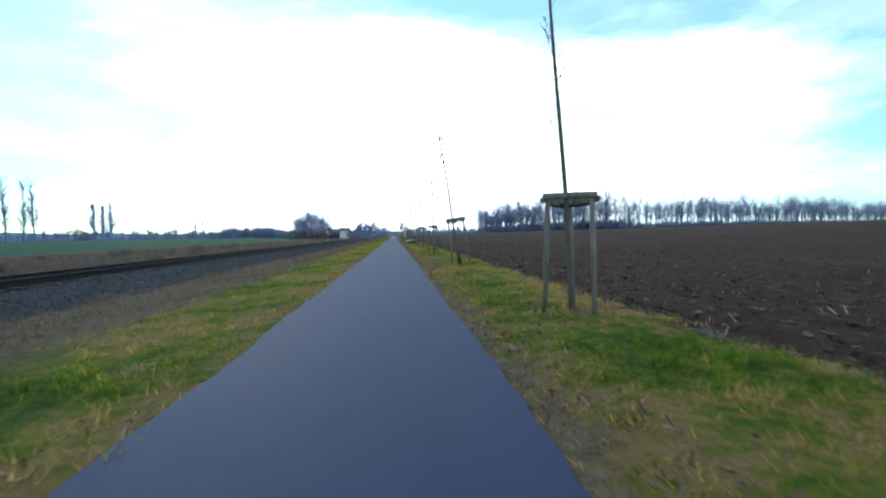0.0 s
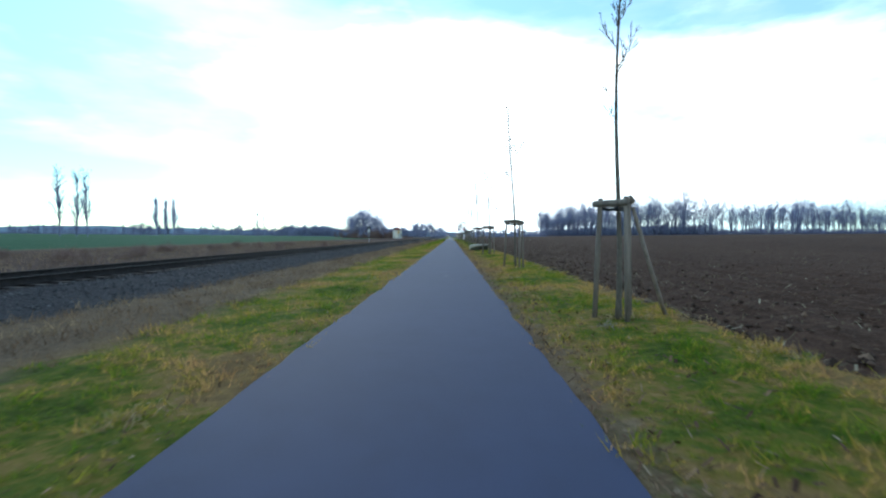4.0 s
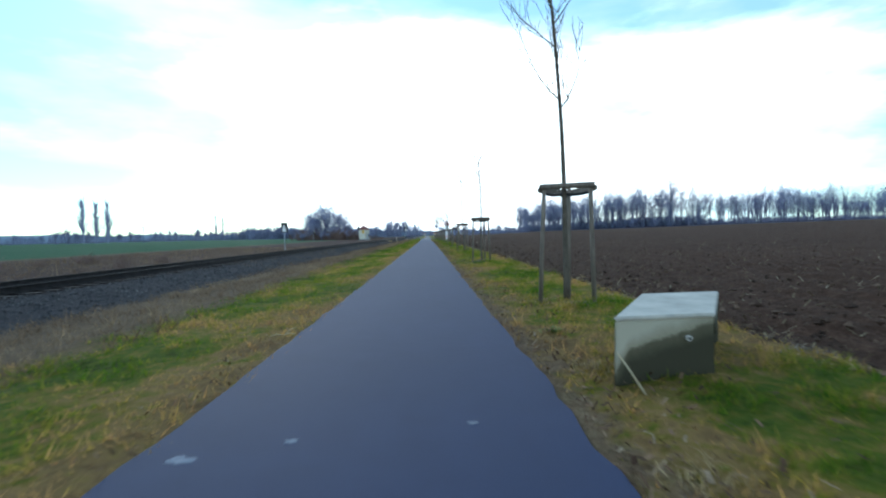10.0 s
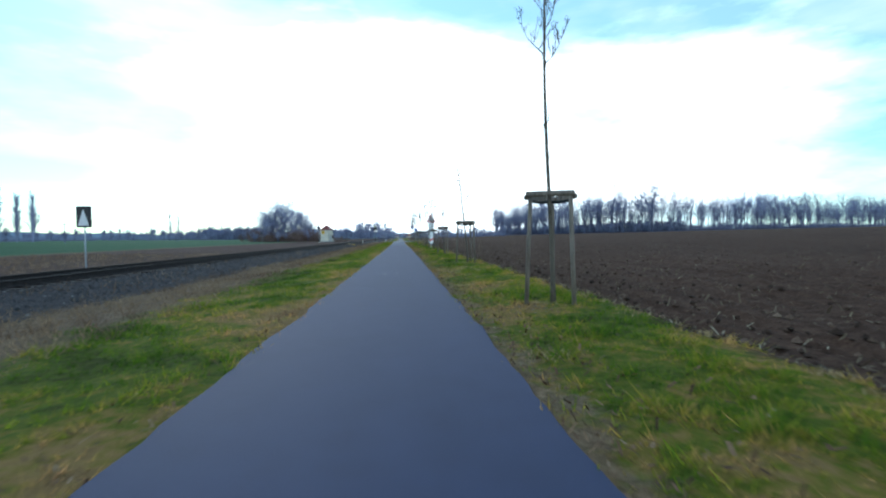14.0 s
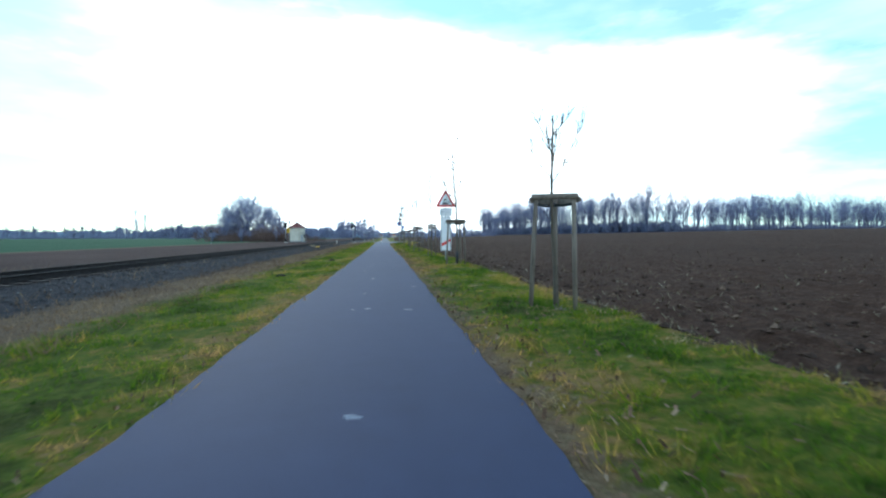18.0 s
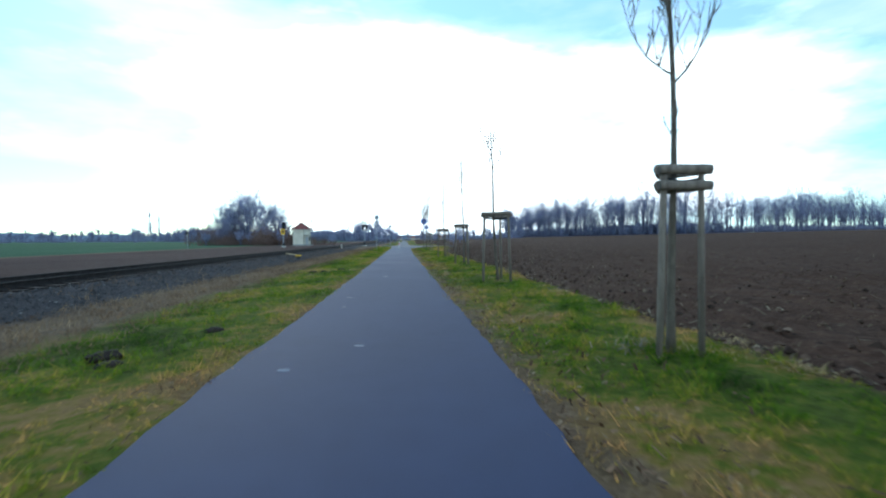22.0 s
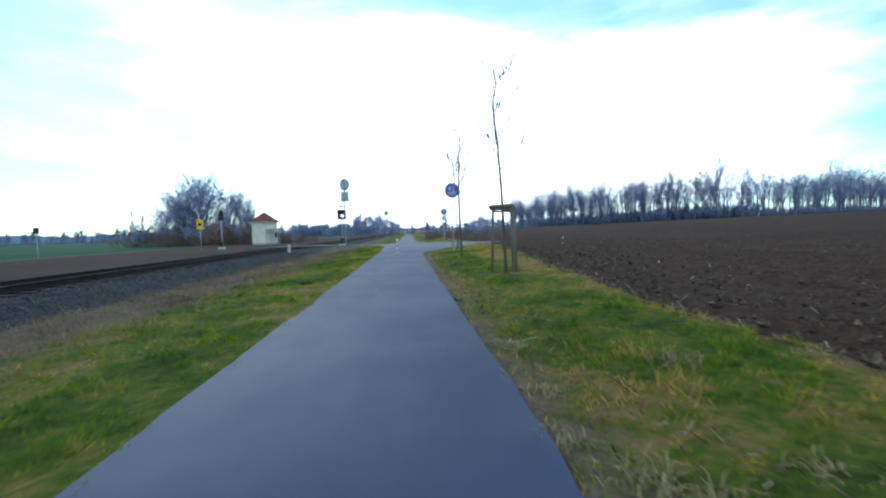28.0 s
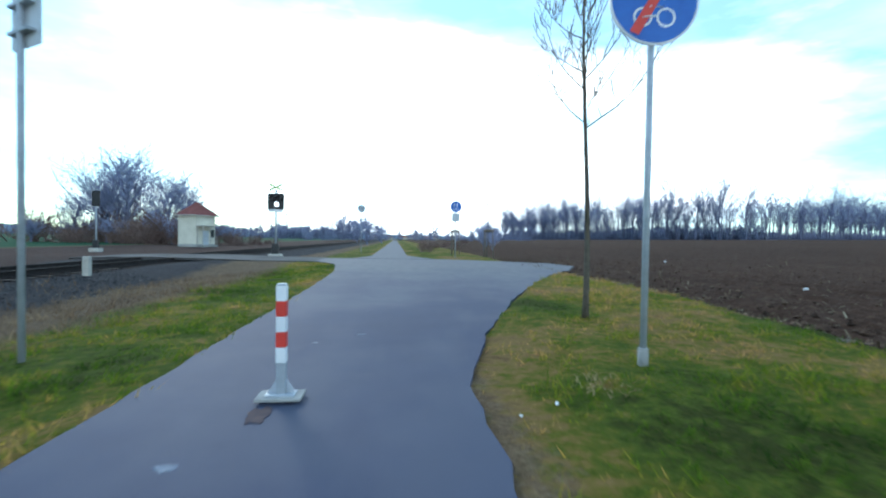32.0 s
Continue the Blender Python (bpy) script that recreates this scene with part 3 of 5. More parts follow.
# ---- young trees in stake frames ----
def branchy(rng, height, fork, spread, count, lean=0.0, thick=0.034, bend=0.0, sprouts=6, rise=(0.55, 1.35)):
    """Trunk and bare branches of a young street tree: a clear stem, a steep fan of limbs from the fork up, and short shoots."""
    trunk = bmesh.new()
    pts, rad = [], []
    steps = 16
    wx, wy = rng.uniform(0, 6), rng.uniform(0, 6)
    for i in range(steps + 1):
        f = i / steps
        x = lean * f * height + 0.03 * math.sin(wx + 6 * f)
        y = 0.03 * math.sin(wy + 5 * f)
        z = height * f
        if bend and f > 0.7:
            g = (f - 0.7) / 0.3
            x += bend * g ** 2
            z -= abs(bend) * 0.75 * g ** 3
        pts.append(Vector((x, y, z - (0.08 if i == 0 else 0))))
        rad.append(thick * (1 - 0.82 * f ** 0.9) + 0.004 + (0.012 if i == 0 else 0))
    tube(pts, rad, 8, trunk)

    def at(f):
        i = min(int(f * steps), steps - 1)
        return pts[i].lerp(pts[i + 1], f * steps - i)

    def shoot(bm, p, d, length, r, depth, up=0.16):
        q, line, rr = p.copy(), [p.copy()], [r]
        n = 6 if depth == 0 else 4
        for k in range(n):
            d = (d + Vector((rng.gauss(0, 0.13), rng.gauss(0, 0.13), up))).normalized()
            q = q + d * length / n
            line.append(q.copy())
            rr.append(max(0.0040, r * (1 - 0.8 * (k + 1) / n)))
        tube(line, rr, 5 if depth == 0 else 3, bm, False)
        if depth < 2:
            for k in range(rng.randint(7, 11) if depth == 0 else rng.randint(2, 4)):
                j = rng.randint(1, n)
                side = Vector((rng.gauss(0, 1), rng.gauss(0, 1), rng.gauss(0.3, 0.5))).normalized()
                shoot(bm, line[j], (d + 0.8 * side).normalized(), length * rng.uniform(0.22, 0.5), rr[j] * 0.7, depth + 1)

    bm = bmesh.new()
    for k in range(count):
        f = (fork + (height * 0.93 - fork) * ((k + 0.6 * rng.random()) / count) ** 1.15) / height
        a = k * 2.4 + rng.uniform(-0.5, 0.5)
        shoot(bm, at(f), Vector((math.cos(a), math.sin(a), rng.uniform(*rise))).normalized(), spread * rng.uniform(0.8, 1.25) * (1.3 - 0.75 * f), thick * 0.36 * (1.25 - 0.8 * f), 0)
    for k in range(sprouts):
        f = rng.uniform(0.36, 0.95)
        a = rng.uniform(0, math.tau)
        shoot(bm, at(f), Vector((math.cos(a), math.sin(a), 1.0)).normalized(), rng.uniform(0.12, 0.4), 0.005, 1)
    return trunk, bm


def young_tree(x, y, height, seed, fork=2.8, spread=1.4, count=8, lean=0.0, bend=0.0, thick=0.034, sprouts=6, rise=(0.55, 1.35), label="slim bare young tree tied inside a wooden stake frame"):
    rng = random.Random(seed)
    t = thing("young_tree", pose(x, y, float(land(x, y))), label, "tree", "row of young trees beside the path")
    trunk, crown = branchy(rng, height, fork, spread, count, lean, thick, bend, sprouts, rise)
    part("trunk", trunk, BARK, t)
    part("crown", crown, BARK, t)
    return t


def stake_frame(x, y, turn=0, height=1.72, seed=0, size=0.62, lean=0.0, trunk_x=0.0, r_stake=0.035, low_rail=False):
    """Three round stakes, driven in round the tree, with half-round rails nailed along their tops."""
    rng = random.Random(seed)
    f = thing("stake_frame", pose(x, y, float(land(x, y)), 0, lean, turn), "weathered grey wooden three-stake support round a young tree", "tree stake", "stake frames of the young trees")
    r = size / math.sqrt(3)
    tops = []
    for k in range(3):
        a = radians(210 + 120 * k)
        fx, fy = r * math.cos(a), r * math.sin(a)
        lx, ly = rng.uniform(-0.03, 0.03), rng.uniform(-0.03, 0.03)
        bm = tube([(fx * 1.2 + lx, fy * 1.2 + ly, -0.1), (fx * 1.08 + lx * 0.4, fy * 1.08 + ly * 0.4, height * 0.6), (fx, fy, height)], [r_stake * 1.03, r_stake, r_stake * 0.97], 12)
        part("stake", bm, STAKE, f)
        tops.append(Vector((fx, fy, height)))
    z = height - 0.15
    heart = Vector((trunk_x * z, 0, z))
    part("collar", tube([heart + Vector((0, 0, -0.035)), heart + Vector((0, 0, 0.035))], [0.046, 0.046], 12), BLACK, f, "black rubber collar round the trunk")
    for k in range(3):
        a = tops[k] + Vector((0, 0, -0.14))
        way = heart - a
        side = Vector((-way.y, way.x, 0)).normalized() * 0.006
        bm = bmesh.new()
        ends = [[bm.verts.new(p + q) for q in (side + Vector((0, 0, 0.022)), -side + Vector((0, 0, 0.022)), -side - Vector((0, 0, 0.022)), side - Vector((0, 0, 0.022)))] for p in (a, a.lerp(heart, 0.5) + Vector((0, 0, -0.02)), heart)]
        for u, v in zip(ends, ends[1:]):
            for q in range(4):
                bm.faces.new((u[q], u[(q + 1) % 4], v[(q + 1) % 4], v[q]))
        bm.faces.new(ends[0])
        bm.faces.new(list(reversed(ends[2])))
        part("tie", bm, BLACK, f, "black tie strap")
    for k in range(3):
        a, b = tops[k], tops[(k + 1) % 3]
        d = (b - a).normalized()
        out = Vector((d.y, -d.x, 0))
        for drop in (0.05, 0.20) if low_rail else (0.03 + 0.05 * (k > 0),):
            c = (a + b) / 2 + out * 0.045 + Vector((0, 0, -drop))
            bm = bmesh.new()
            n = 9
            rings = []
            for s in (-1, 1):
                ring = []
                for j in range(n):
                    ang = math.pi * j / (n - 1)
                    ring.append(bm.verts.new(c + d * s * ((b - a).length / 2 + 0.07) + out * 0.042 * math.sin(ang) + Vector((0, 0, 0.045 * math.cos(ang)))))
                rings.append(ring)
            for j in range(n):
                bm.faces.new((rings[0][j], rings[0][(j + 1) % n], rings[1][(j + 1) % n], rings[1][j]))
            bm.faces.new(list(reversed(rings[0])))
            bm.faces.new(rings[1])
            bmesh.ops.recalc_face_normals(bm, faces=bm.faces)
            part("rail", bm, STAKE, f)
    return f


TREES = [  # x, y, height, fork, spread, limbs, lean, bend, sprouts, turn of the frame, its height, its width
    (2.74, 6.25, 6.6, 4.7, 0.7, 6, -0.055, 0.0, 26, -22, 1.64, 0.58),
    (2.68, 16.7, 5.0, 3.4, 0.6, 4, -0.16, 0.0, 14, 6, 1.70, 0.56),
    (2.53, 26.8, 4.6, 3.4, 0.7, 4, -0.005, 0.0, 10, 65, 1.66, 0.40),
    (2.62, 37.3, 5.6, 2.9, 1.2, 8, -0.055, 0.0, 8, -47, 1.72, 0.60),
    (2.55, 48.2, 5.0, 2.2, 1.5, 8, -0.020, 0.0, 8, -20, 1.74, 0.58),
    (2.55, 59.5, 6.2, 3.0, 1.5, 10, -0.045, 0.0, 8, -20, 1.86, 0.70),
    (2.52, 71.1, 4.35, 2.5, 0.9, 9, -0.020, 0.0, 6, -22, 1.74, 0.62),
    (2.65, 82.6, 5.8, 3.8, 0.9, 7, -0.020, 0.0, 8, -22, 1.80, 0.62),
    (2.93, 94.1, 4.5, 2.2, 0.5, 3, -0.075, -0.30, 9, -27, 1.72, 0.66),
    (2.92, 104.4, 3.0, 1.9, 0.8, 6, -0.020, 0.0, 5, -22, 1.74, 0.56),
    (3.05, 115.1, 4.3, 1.75, 1.25, 11, -0.035, 0.0, 6, -25, 1.72, 0.62),
    (2.87, 123.1, 4.6, 2.5, 1.3, 9, -0.030, 0.0, 8, -2, 1.80, 0.36),
    (2.72, 130.9, 4.0, 2.8, 0.8, 5, -0.050, 0.0, 5, -22, 1.80, 0.62),
    (2.85, 139.0, 4.7, 3.0, 0.9, 8, -0.010, 0.0, 9, -34, 1.74, 0.56),
    (2.70, 147.2, 5.0, 2.5, 1.9, 8, -0.005, 0.0, 6, -22, 1.72, 0.60),
    (2.68, 162.8, 5.8, 2.6, 1.2, 15, -0.060, 0.9, 16, -47, 1.72, 0.55),
    (6.60, 203.2, 3.8, 2.4, 0.9, 5, 0.0, 0.0, 5, 10, 1.9, 0.6),
    (4.75, 206.5, 4.0, 2.6, 0.7, 4, 0.0, 0.0, 5, 30, 1.8, 0.6),
]
for n, (tx, ty, hh, fork, spread, count, lean, bend, sprouts, turn, fh, fw) in enumerate(TREES):
    foot = young_tree(tx, ty, hh, 100 + n, fork, spread, count, lean, bend, 0.040 if n not in (5, 10, 14) else 0.047, sprouts, (0.1, 0.8) if n in (14, 15) else (0.55, 1.35))
    if n in (1, 10):
        part("trunk_guard", tube([(0, 0, -0.05), (lean * 0.25, 0, 0.25), (lean * 0.5, 0, 0.5)], [0.06, 0.057, 0.055], 12), BLACK, foot, "black plastic guard round the foot")
    stake_frame(tx, ty, turn, fh, 40 + n, fw, -7.5 if n == 1 else 0.0, 0.0 if n == 1 else lean, 0.029 if n == 11 else 0.035, n == 11)
young_tree(2.34, 170.2, 5.5, 131, 2.6, 1.8, 15, 0.012, 0.0, 0.052, 6, (0.35, 1.2), "bare young tree without stakes in mown grass")
young_tree(3.15, 178.9, 5.3, 137, 2.7, 1.5, 14, -0.020, 0.0, 0.046, 6, (0.35, 1.2), "bare young tree without stakes in mown grass")


def leaning_pole(x, y):
    s = thing("leaning_pole", pose(x, y, float(land(x, y))), "grey wooden pole leaning from a stake frame to the ground", "pole")
    part("shaft", tube([(0.62, 0.25, -0.05), (0.3, 0.12, 0.75), (0.02, 0.0, 1.5)], [0.03, 0.03, 0.028], 10), STAKE, s)


leaning_pole(2.75, 26.9)


# ---- signs ----
def post(parent, height, r=0.03, z0=-0.1):
    return part("post", tube([(0, 0.05, z0), (0, 0.05, height)], [r, r], 14), GALV, parent, "galvanised steel post")


def rail_sign():
    s = thing("railway_warning_sign", pose(3.02, 118.3, float(land(3.02, 118.3))), "red and white level crossing warning triangle over a striped board", "road sign")
    post(s, 3.15)
    part("triangle_edge", plate(soft_triangle(0.97, 0.055, 2.74), 0.004, 0.024), SIGN_BACK, s, "thin pale outer edge")
    part("triangle_rim", plate(soft_triangle(0.92, 0.05, 2.74), 0.0, 0.02), RED, s, "red reflective rim")
    face = part("triangle_face", plate(soft_triangle(0.64, 0.03, 2.74), -0.004, -0.001), WHITE, s, "white field")
    bm = bmesh.new()
    for lo, hi in (((-0.18, 2.572), (0.18, 2.58)), ((-0.11, 2.61), (0.055, 2.68)), ((-0.145, 2.60), (-0.112, 2.665)), ((0.058, 2.605), (0.135, 2.655)), ((0.06, 2.656), (0.07, 2.74)), ((0.122, 2.656), (0.132, 2.74)), ((0.03, 2.741), (0.155, 2.755)), ((-0.095, 2.681), (-0.065, 2.745))):
        box((lo[0], -0.010, lo[1]), (hi[0], -0.006, hi[1]), bm=bm)
    for cx in (-0.085, -0.01, 0.075):
        vs = [bm.verts.new((x, -0.011, z)) for x, z in disc(0.03, 14, cx, 2.603)]
        bm.faces.new(vs)
    for n, (cx, cz, rr) in enumerate(((-0.07, 2.765, 0.026), (-0.05, 2.795, 0.034), (0.0, 2.815, 0.036), (0.035, 2.808, 0.026), (0.0, 2.69, 0.022))):
        vs = [bm.verts.new((x, -0.0105 - 0.0003 * n, z)) for x, z in disc(rr, 14, cx, cz)]
        bm.faces.new(vs)
    part("engine_symbol", bm, BLACK, face, "black steam engine symbol")
    small = part("arrow_plate", plate(rounded(0.56, 0.36, 0.03, 2.24), 0.0, 0.02), WHITE, s, "white plate with an arrow")
    bm = box((-0.19, -0.008, 2.233), (0.22, -0.004, 2.247))
    vs = [bm.verts.new((x, -0.007, z)) for x, z in ((-0.25, 2.24), (-0.15, 2.205), (-0.15, 2.275))]
    bm.faces.new(vs)
    part("arrow", bm, BLACK, small, "black arrow")
    part("arrow_border", ring_plate(rounded(0.52, 0.32, 0.03, 2.24), rounded(0.49, 0.29, 0.025, 2.24), -0.004), BLACK, small)
    board = part("board", plate(rounded(0.48, 1.58, 0.04, 1.25), 0.0, 0.025), WHITE, s, "tall white board")
    part("board_border", ring_plate(rounded(0.44, 1.54, 0.04, 1.25), rounded(0.405, 1.505, 0.03, 1.25), -0.004), BLACK, board)
    bm = bmesh.new()
    vs = [bm.verts.new((x, -0.004, z)) for x, z in ((-0.2, 0.66), (0.2, 0.88), (0.2, 1.02), (-0.2, 0.80))]
    bm.faces.new(vs)
    part("slanting_stripe", bm, RED, board, "red slanting stripe")
    return s


def ring_plate(outer, inner, y):
    bm = bmesh.new()
    a = [bm.verts.new((x, y, z)) for x, z in outer]
    b = [bm.verts.new((x, y, z)) for x, z in inner]
    n = len(a)
    for i in range(n):
        bm.faces.new((a[i], a[(i + 1) % n], b[(i + 1) % n], b[i]))
    return bm


rail_sign()


def end_sign(x, y, r=0.37, zc=3.1, struck=True):
    s = thing("round_blue_sign", pose(x, y, float(land(x, y)), 0, 0, -4 if struck else 0), "round blue path sign struck by a red bar, steel post" if struck else "round blue shared path sign over a white plate on a post", "road sign")
    post(s, zc + r * 0.8)
    part("rim", plate(disc(r, 40, 0, zc), 0.0, 0.02), WHITE, s, "thin white rim")
    face = part("face", plate(disc(r * 0.95, 40, 0, zc), -0.004, -0.001), BLUE, s, "blue face")
    k = r / 0.35
    # plain shapes for the walkers and the cycle
    for cx, cz, w, h in ((-0.10, 0.10, 0.05, 0.16), (0.06, 0.10, 0.06, 0.20)):
        part("pictogram", box((cx * k - w * k / 2, -0.009, zc + cz * k - h * k / 2), (cx * k + w * k / 2, -0.006, zc + cz * k + h * k / 2), 0.0012), WHITE, face, "plain white shape")
    for cx in (-0.09, 0.09):
        part("cycle_wheel", ring_plate(disc(0.075 * k, 20, cx * k, zc - 0.14 * k), disc(0.058 * k, 20, cx * k, zc - 0.14 * k), -0.007), WHITE, face)
    part("cycle_frame", tube([(-0.09 * k, -0.007, zc - 0.14 * k), (0.02 * k, -0.007, zc - 0.13 * k), (0.07 * k, -0.007, zc - 0.06 * k), (-0.04 * k, -0.007, zc - 0.06 * k)], [0.008 * k] * 4, 6), WHITE, face)
    if struck:
        bm = bmesh.new()
        vs = [bm.verts.new((px * k, -0.012, zc + pz * k)) for px, pz in ((-0.19, -0.25), (-0.12, -0.28), (0.19, 0.25), (0.12, 0.28))]
        bm.faces.new(vs)
        part("red_bar", bm, RED, face, "red bar")
        part("footing", tube([(0, 0.05, -0.1), (0, 0.05, 0.16)], [0.05, 0.045], 12), CONCRETE, s, "concrete footing")
    else:
        part("plate", plate(rounded(0.5, 0.5, 0.03, zc - r - 0.3), 0.0, 0.02), SIGN_BACK, s, "pale plate")
    return s


end_sign(2.66, 176.4, 0.41, 3.32)
end_sign(4.1, 197.9 + 3.0, 0.36, 3.2, False)


def sign_from_behind(x, y, zc, r, with_plate=True, turn=0):
    s = thing("sign_seen_from_behind", pose(x, y, float(land(x, y)), 0, 0, turn), "grey back of a round sign and a plate on a post", "road sign")
    post(s, zc + r * 0.9)
    part("disc_back", plate(disc(r, 40, 0, zc), 0.09, 0.105), SIGN_BACK, s, "grey back of a round sign")
    # black ring stands in for the shading along the folded rim
    part("rim_fold", ring_plate(disc(r, 40, 0, zc), disc(r * 0.93, 40, 0, zc), 0.086), BLACK, s, "dark ring painted for the shade of the rim fold")
    for dz in (-0.5, 0.5):
        part("clamp", box((-r * 0.5, 0.02, dz * r - 0.015), (r * 0.5, 0.088, dz * r + 0.015)), GALV, s, at=pose(0, 0, zc))
    if with_plate:
        part("plate_back", plate(rounded(0.55, 0.55, 0.03, zc - r - 0.32), 0.09, 0.105), SIGN_BACK, s, "grey back of a square plate")
        part("clamp", box((-0.2, 0.02, zc - r - 0.2), (0.2, 0.088, zc - r - 0.17)), GALV, s)
        part("clamp", box((-0.2, 0.02, zc - r - 0.47), (0.2, 0.088, zc - r - 0.44)), GALV, s)
    return s


sign_from_behind(-3.3, 177.3, 4.02, 0.34, True, -32)
sign_from_behind(-2.7, 214.0, 3.9, 0.33, False)


def bollard():
    b = thing("bollard", pose(-0.41, 175.75, 0.03), "red and white banded steel bollard standing in the asphalt", "bollard")
    part("post", box((-0.031, -0.031, 0.02), (0.031, 0.031, 0.26), 0.006), GALV, b, "bare galvanised foot")
    z = 0.24
    for k in range(5):
        white = k % 2 == 0
        part("band", box((-0.035, -0.035, z), (0.035, 0.035, z + 0.108), 0.008), WHITE if white else RED, b, "white band" if white else "red band")
        z += 0.108
    part("cap", box((-0.032, -0.032, z), (0.032, 0.032, z + 0.014), 0.006), GALV, b)
    part("base_plate", box((-0.16, -0.10, -0.01), (0.15, 0.10, 0.012), 0.004), CONCRETE, b, "stained base plate")
    part("foot_plate", box((-0.10, -0.06, 0.012), (0.10, 0.06, 0.025), 0.004), GALV, b)
    for sx in (-1, 1):
        bm = bmesh.new()
        vs = [bm.verts.new(v) for v in ((sx * 0.034, 0, 0.025), (sx * 0.095, 0, 0.025), (sx * 0.034, 0, 0.12))]
        f = bm.faces.new(vs)
        ext = bmesh.ops.extrude_face_region(bm, geom=[f])
        bmesh.ops.translate(bm, verts=[v for v in ext["geom"] if isinstance(v, bmesh.types.BMVert)], vec=(0, 0.012, 0))
        part("gusset", bm, GALV, b)


bollard()


# ---- level crossing ----
def crossing_signal(x, y, z0, height, label, lit=True, cross=True):
    s = thing("crossing_signal", pose(x, y, z0), label, "signal")
    part("footing", box((-0.35, -0.35, -0.3), (0.35, 0.35, 0.12), 0.03), PALE, s, "concrete footing")
    part("mast", tube([(0, 0.06, 0.1), (0, 0.06, height)], [0.06, 0.055], 12), GALV, s, "grey mast")
    part("cabinet", box((-0.2, -0.12, 0.12), (0.2, 0.12, 0.75), 0.03), BLACK, s, "dark cabinet at the foot")
    zc = height - (0.75 if cross else 0.5)
    part("backboard", plate(rounded(0.95 if lit else 0.62, 1.0 if lit else 1.25, 0.1, zc), 0.0, 0.05), BLACK, s, "black backboard")
    if lit:
        for cx, cz in ((-0.2, 0.2), (0.2, 0.2)):
            part("lamp", plate(disc(0.12, 20, cx, zc + cz), -0.03, -0.002), BLACK, s, "dark red lamp")
            part("hood", tube([(cx, -0.2, zc + cz + 0.03), (cx, -0.005, zc + cz + 0.03)], [0.14, 0.14], 16, None, False), BLACK, s)
        part("white_lamp", plate(disc(0.14, 24, 0.05, zc - 0.15), -0.03, -0.002), LAMP_WHITE, s, "lit white lamp")
        part("lower_plate", box((-0.4, -0.02, zc - 0.62), (0.4, 0.02, zc - 0.46), 0.01), WHITE, s, "white plate")
    if cross:
        for sgn in (-1, 1):
            bm = box((-0.42, -0.01, -0.06), (0.42, 0.01, 0.06), 0.01)
            part("cross_arm", bm, YELLOW_GREEN if lit else SIGN_BACK, s, "reflective cross arm", pose(0, 0.0 if sgn > 0 else 0.012, height + 0.12, 0, 25 * sgn, 0))
    return s


m_lamp, nt_lamp, b_lamp = material("white_signal_lamp", 0.3)
b_lamp.inputs["Base Color"].default_value = (0.95, 0.97, 1, 1)
b_lamp.inputs["Emission Color"].default_value = (0.92, 0.97, 1, 1)
b_lamp.inputs["Emission Strength"].default_value = 1.6
LAMP_WHITE = m_lamp
YELLOW_GREEN = mottled("pale_reflective_green", (0.42, 0.55, 0.2), (0.6, 0.7, 0.3), 3.0, 0.5, relief=0.03)
crossing_signal(-6.8, 200.9, 0.0, 4.0, "level crossing signal with a lit white lamp and cross")
crossing_signal(-23.6, 212.0, -0.1, 4.6, "dark back of a crossing signal on a mast beyond the rails", False, False)


def marker_post(x, y, h=0.6):
    m = thing("marker_post", pose(x, y, float(land(x, y))), "short white concrete marker post beside the track", "post")
    part("shaft", box((-0.1, -0.08, -0.1), (0.1, 0.08, h), 0.03), PALE, m)


marker_post(-9.0, 187.5)


def yellow_board(x, y):
    s = thing("yellow_trackside_sign", pose(x, y, float(land(x, y))), "square yellow trackside sign on a steel post", "railway sign")
    post(s, 2.9)
    part("board", plate(rounded(0.66, 0.95, 0.04, 2.6), 0.0, 0.03), YELLOW, s, "yellow board")
    part("dark_bars", box((-0.15, -0.008, 2.48), (0.15, -0.004, 2.72)), BLACK, s, "dark marking")


yellow_board(-20.2, 198.2)


def distant_board(x, y):
    s = thing("trackside_distance_board", pose(x, y, float(land(x, y))), "black and white trackside board on a steel post beyond the rails", "railway sign")
    post(s, 2.9)
    part("board", plate(rounded(0.62, 0.92, 0.03, 2.5), 0.0, 0.03), BLACK, s, "dark board")
    bm = bmesh.new()
    bm.faces.new([bm.verts.new((px, -0.004, pz)) for px, pz in ((-0.25, 2.12), (0.21, 2.12), (-0.02, 2.84))])
    part("white_wedge", bm, WHITE, s, "white wedge")


distant_board(-13.4, 96.4)


def trackside_post(x, y, h):
    s = thing("trackside_post", pose(x, y, float(land(x, y))), "grey trackside post with a dark box at its top", "post")
    post(s, h)
    part("box", box((-0.2, -0.1, h - 0.6), (0.2, 0.14, h), 0.02), BLACK, s)


trackside_post(-36.0, 199.0, 3.0)


def yellow_marker(x, y):
    z = float(land(x, y))
    s = thing("fallen_track_marker", pose(x, y, z + 0.16, 0, 0, 12), "yellow capped track marker fallen on a timber in the ballast", "marker")
    part("cap", tube([(-0.22, 0, 0.05), (0.22, 0, 0.06)], [0.07, 0.06], 12), YELLOW, s, "yellow cap")
    part("timber", box((-0.95, -0.06, 0.0), (-0.2, 0.06, 0.09), 0.01), STRAW, s, "pale timber", pose(0, 0, 0.06, 0, 8, 0))
    part("foot", box((-0.14, -0.1, -0.25), (0.14, 0.1, 0.0), 0.02), BLACK, s)


yellow_marker(-8.0, 155.4)


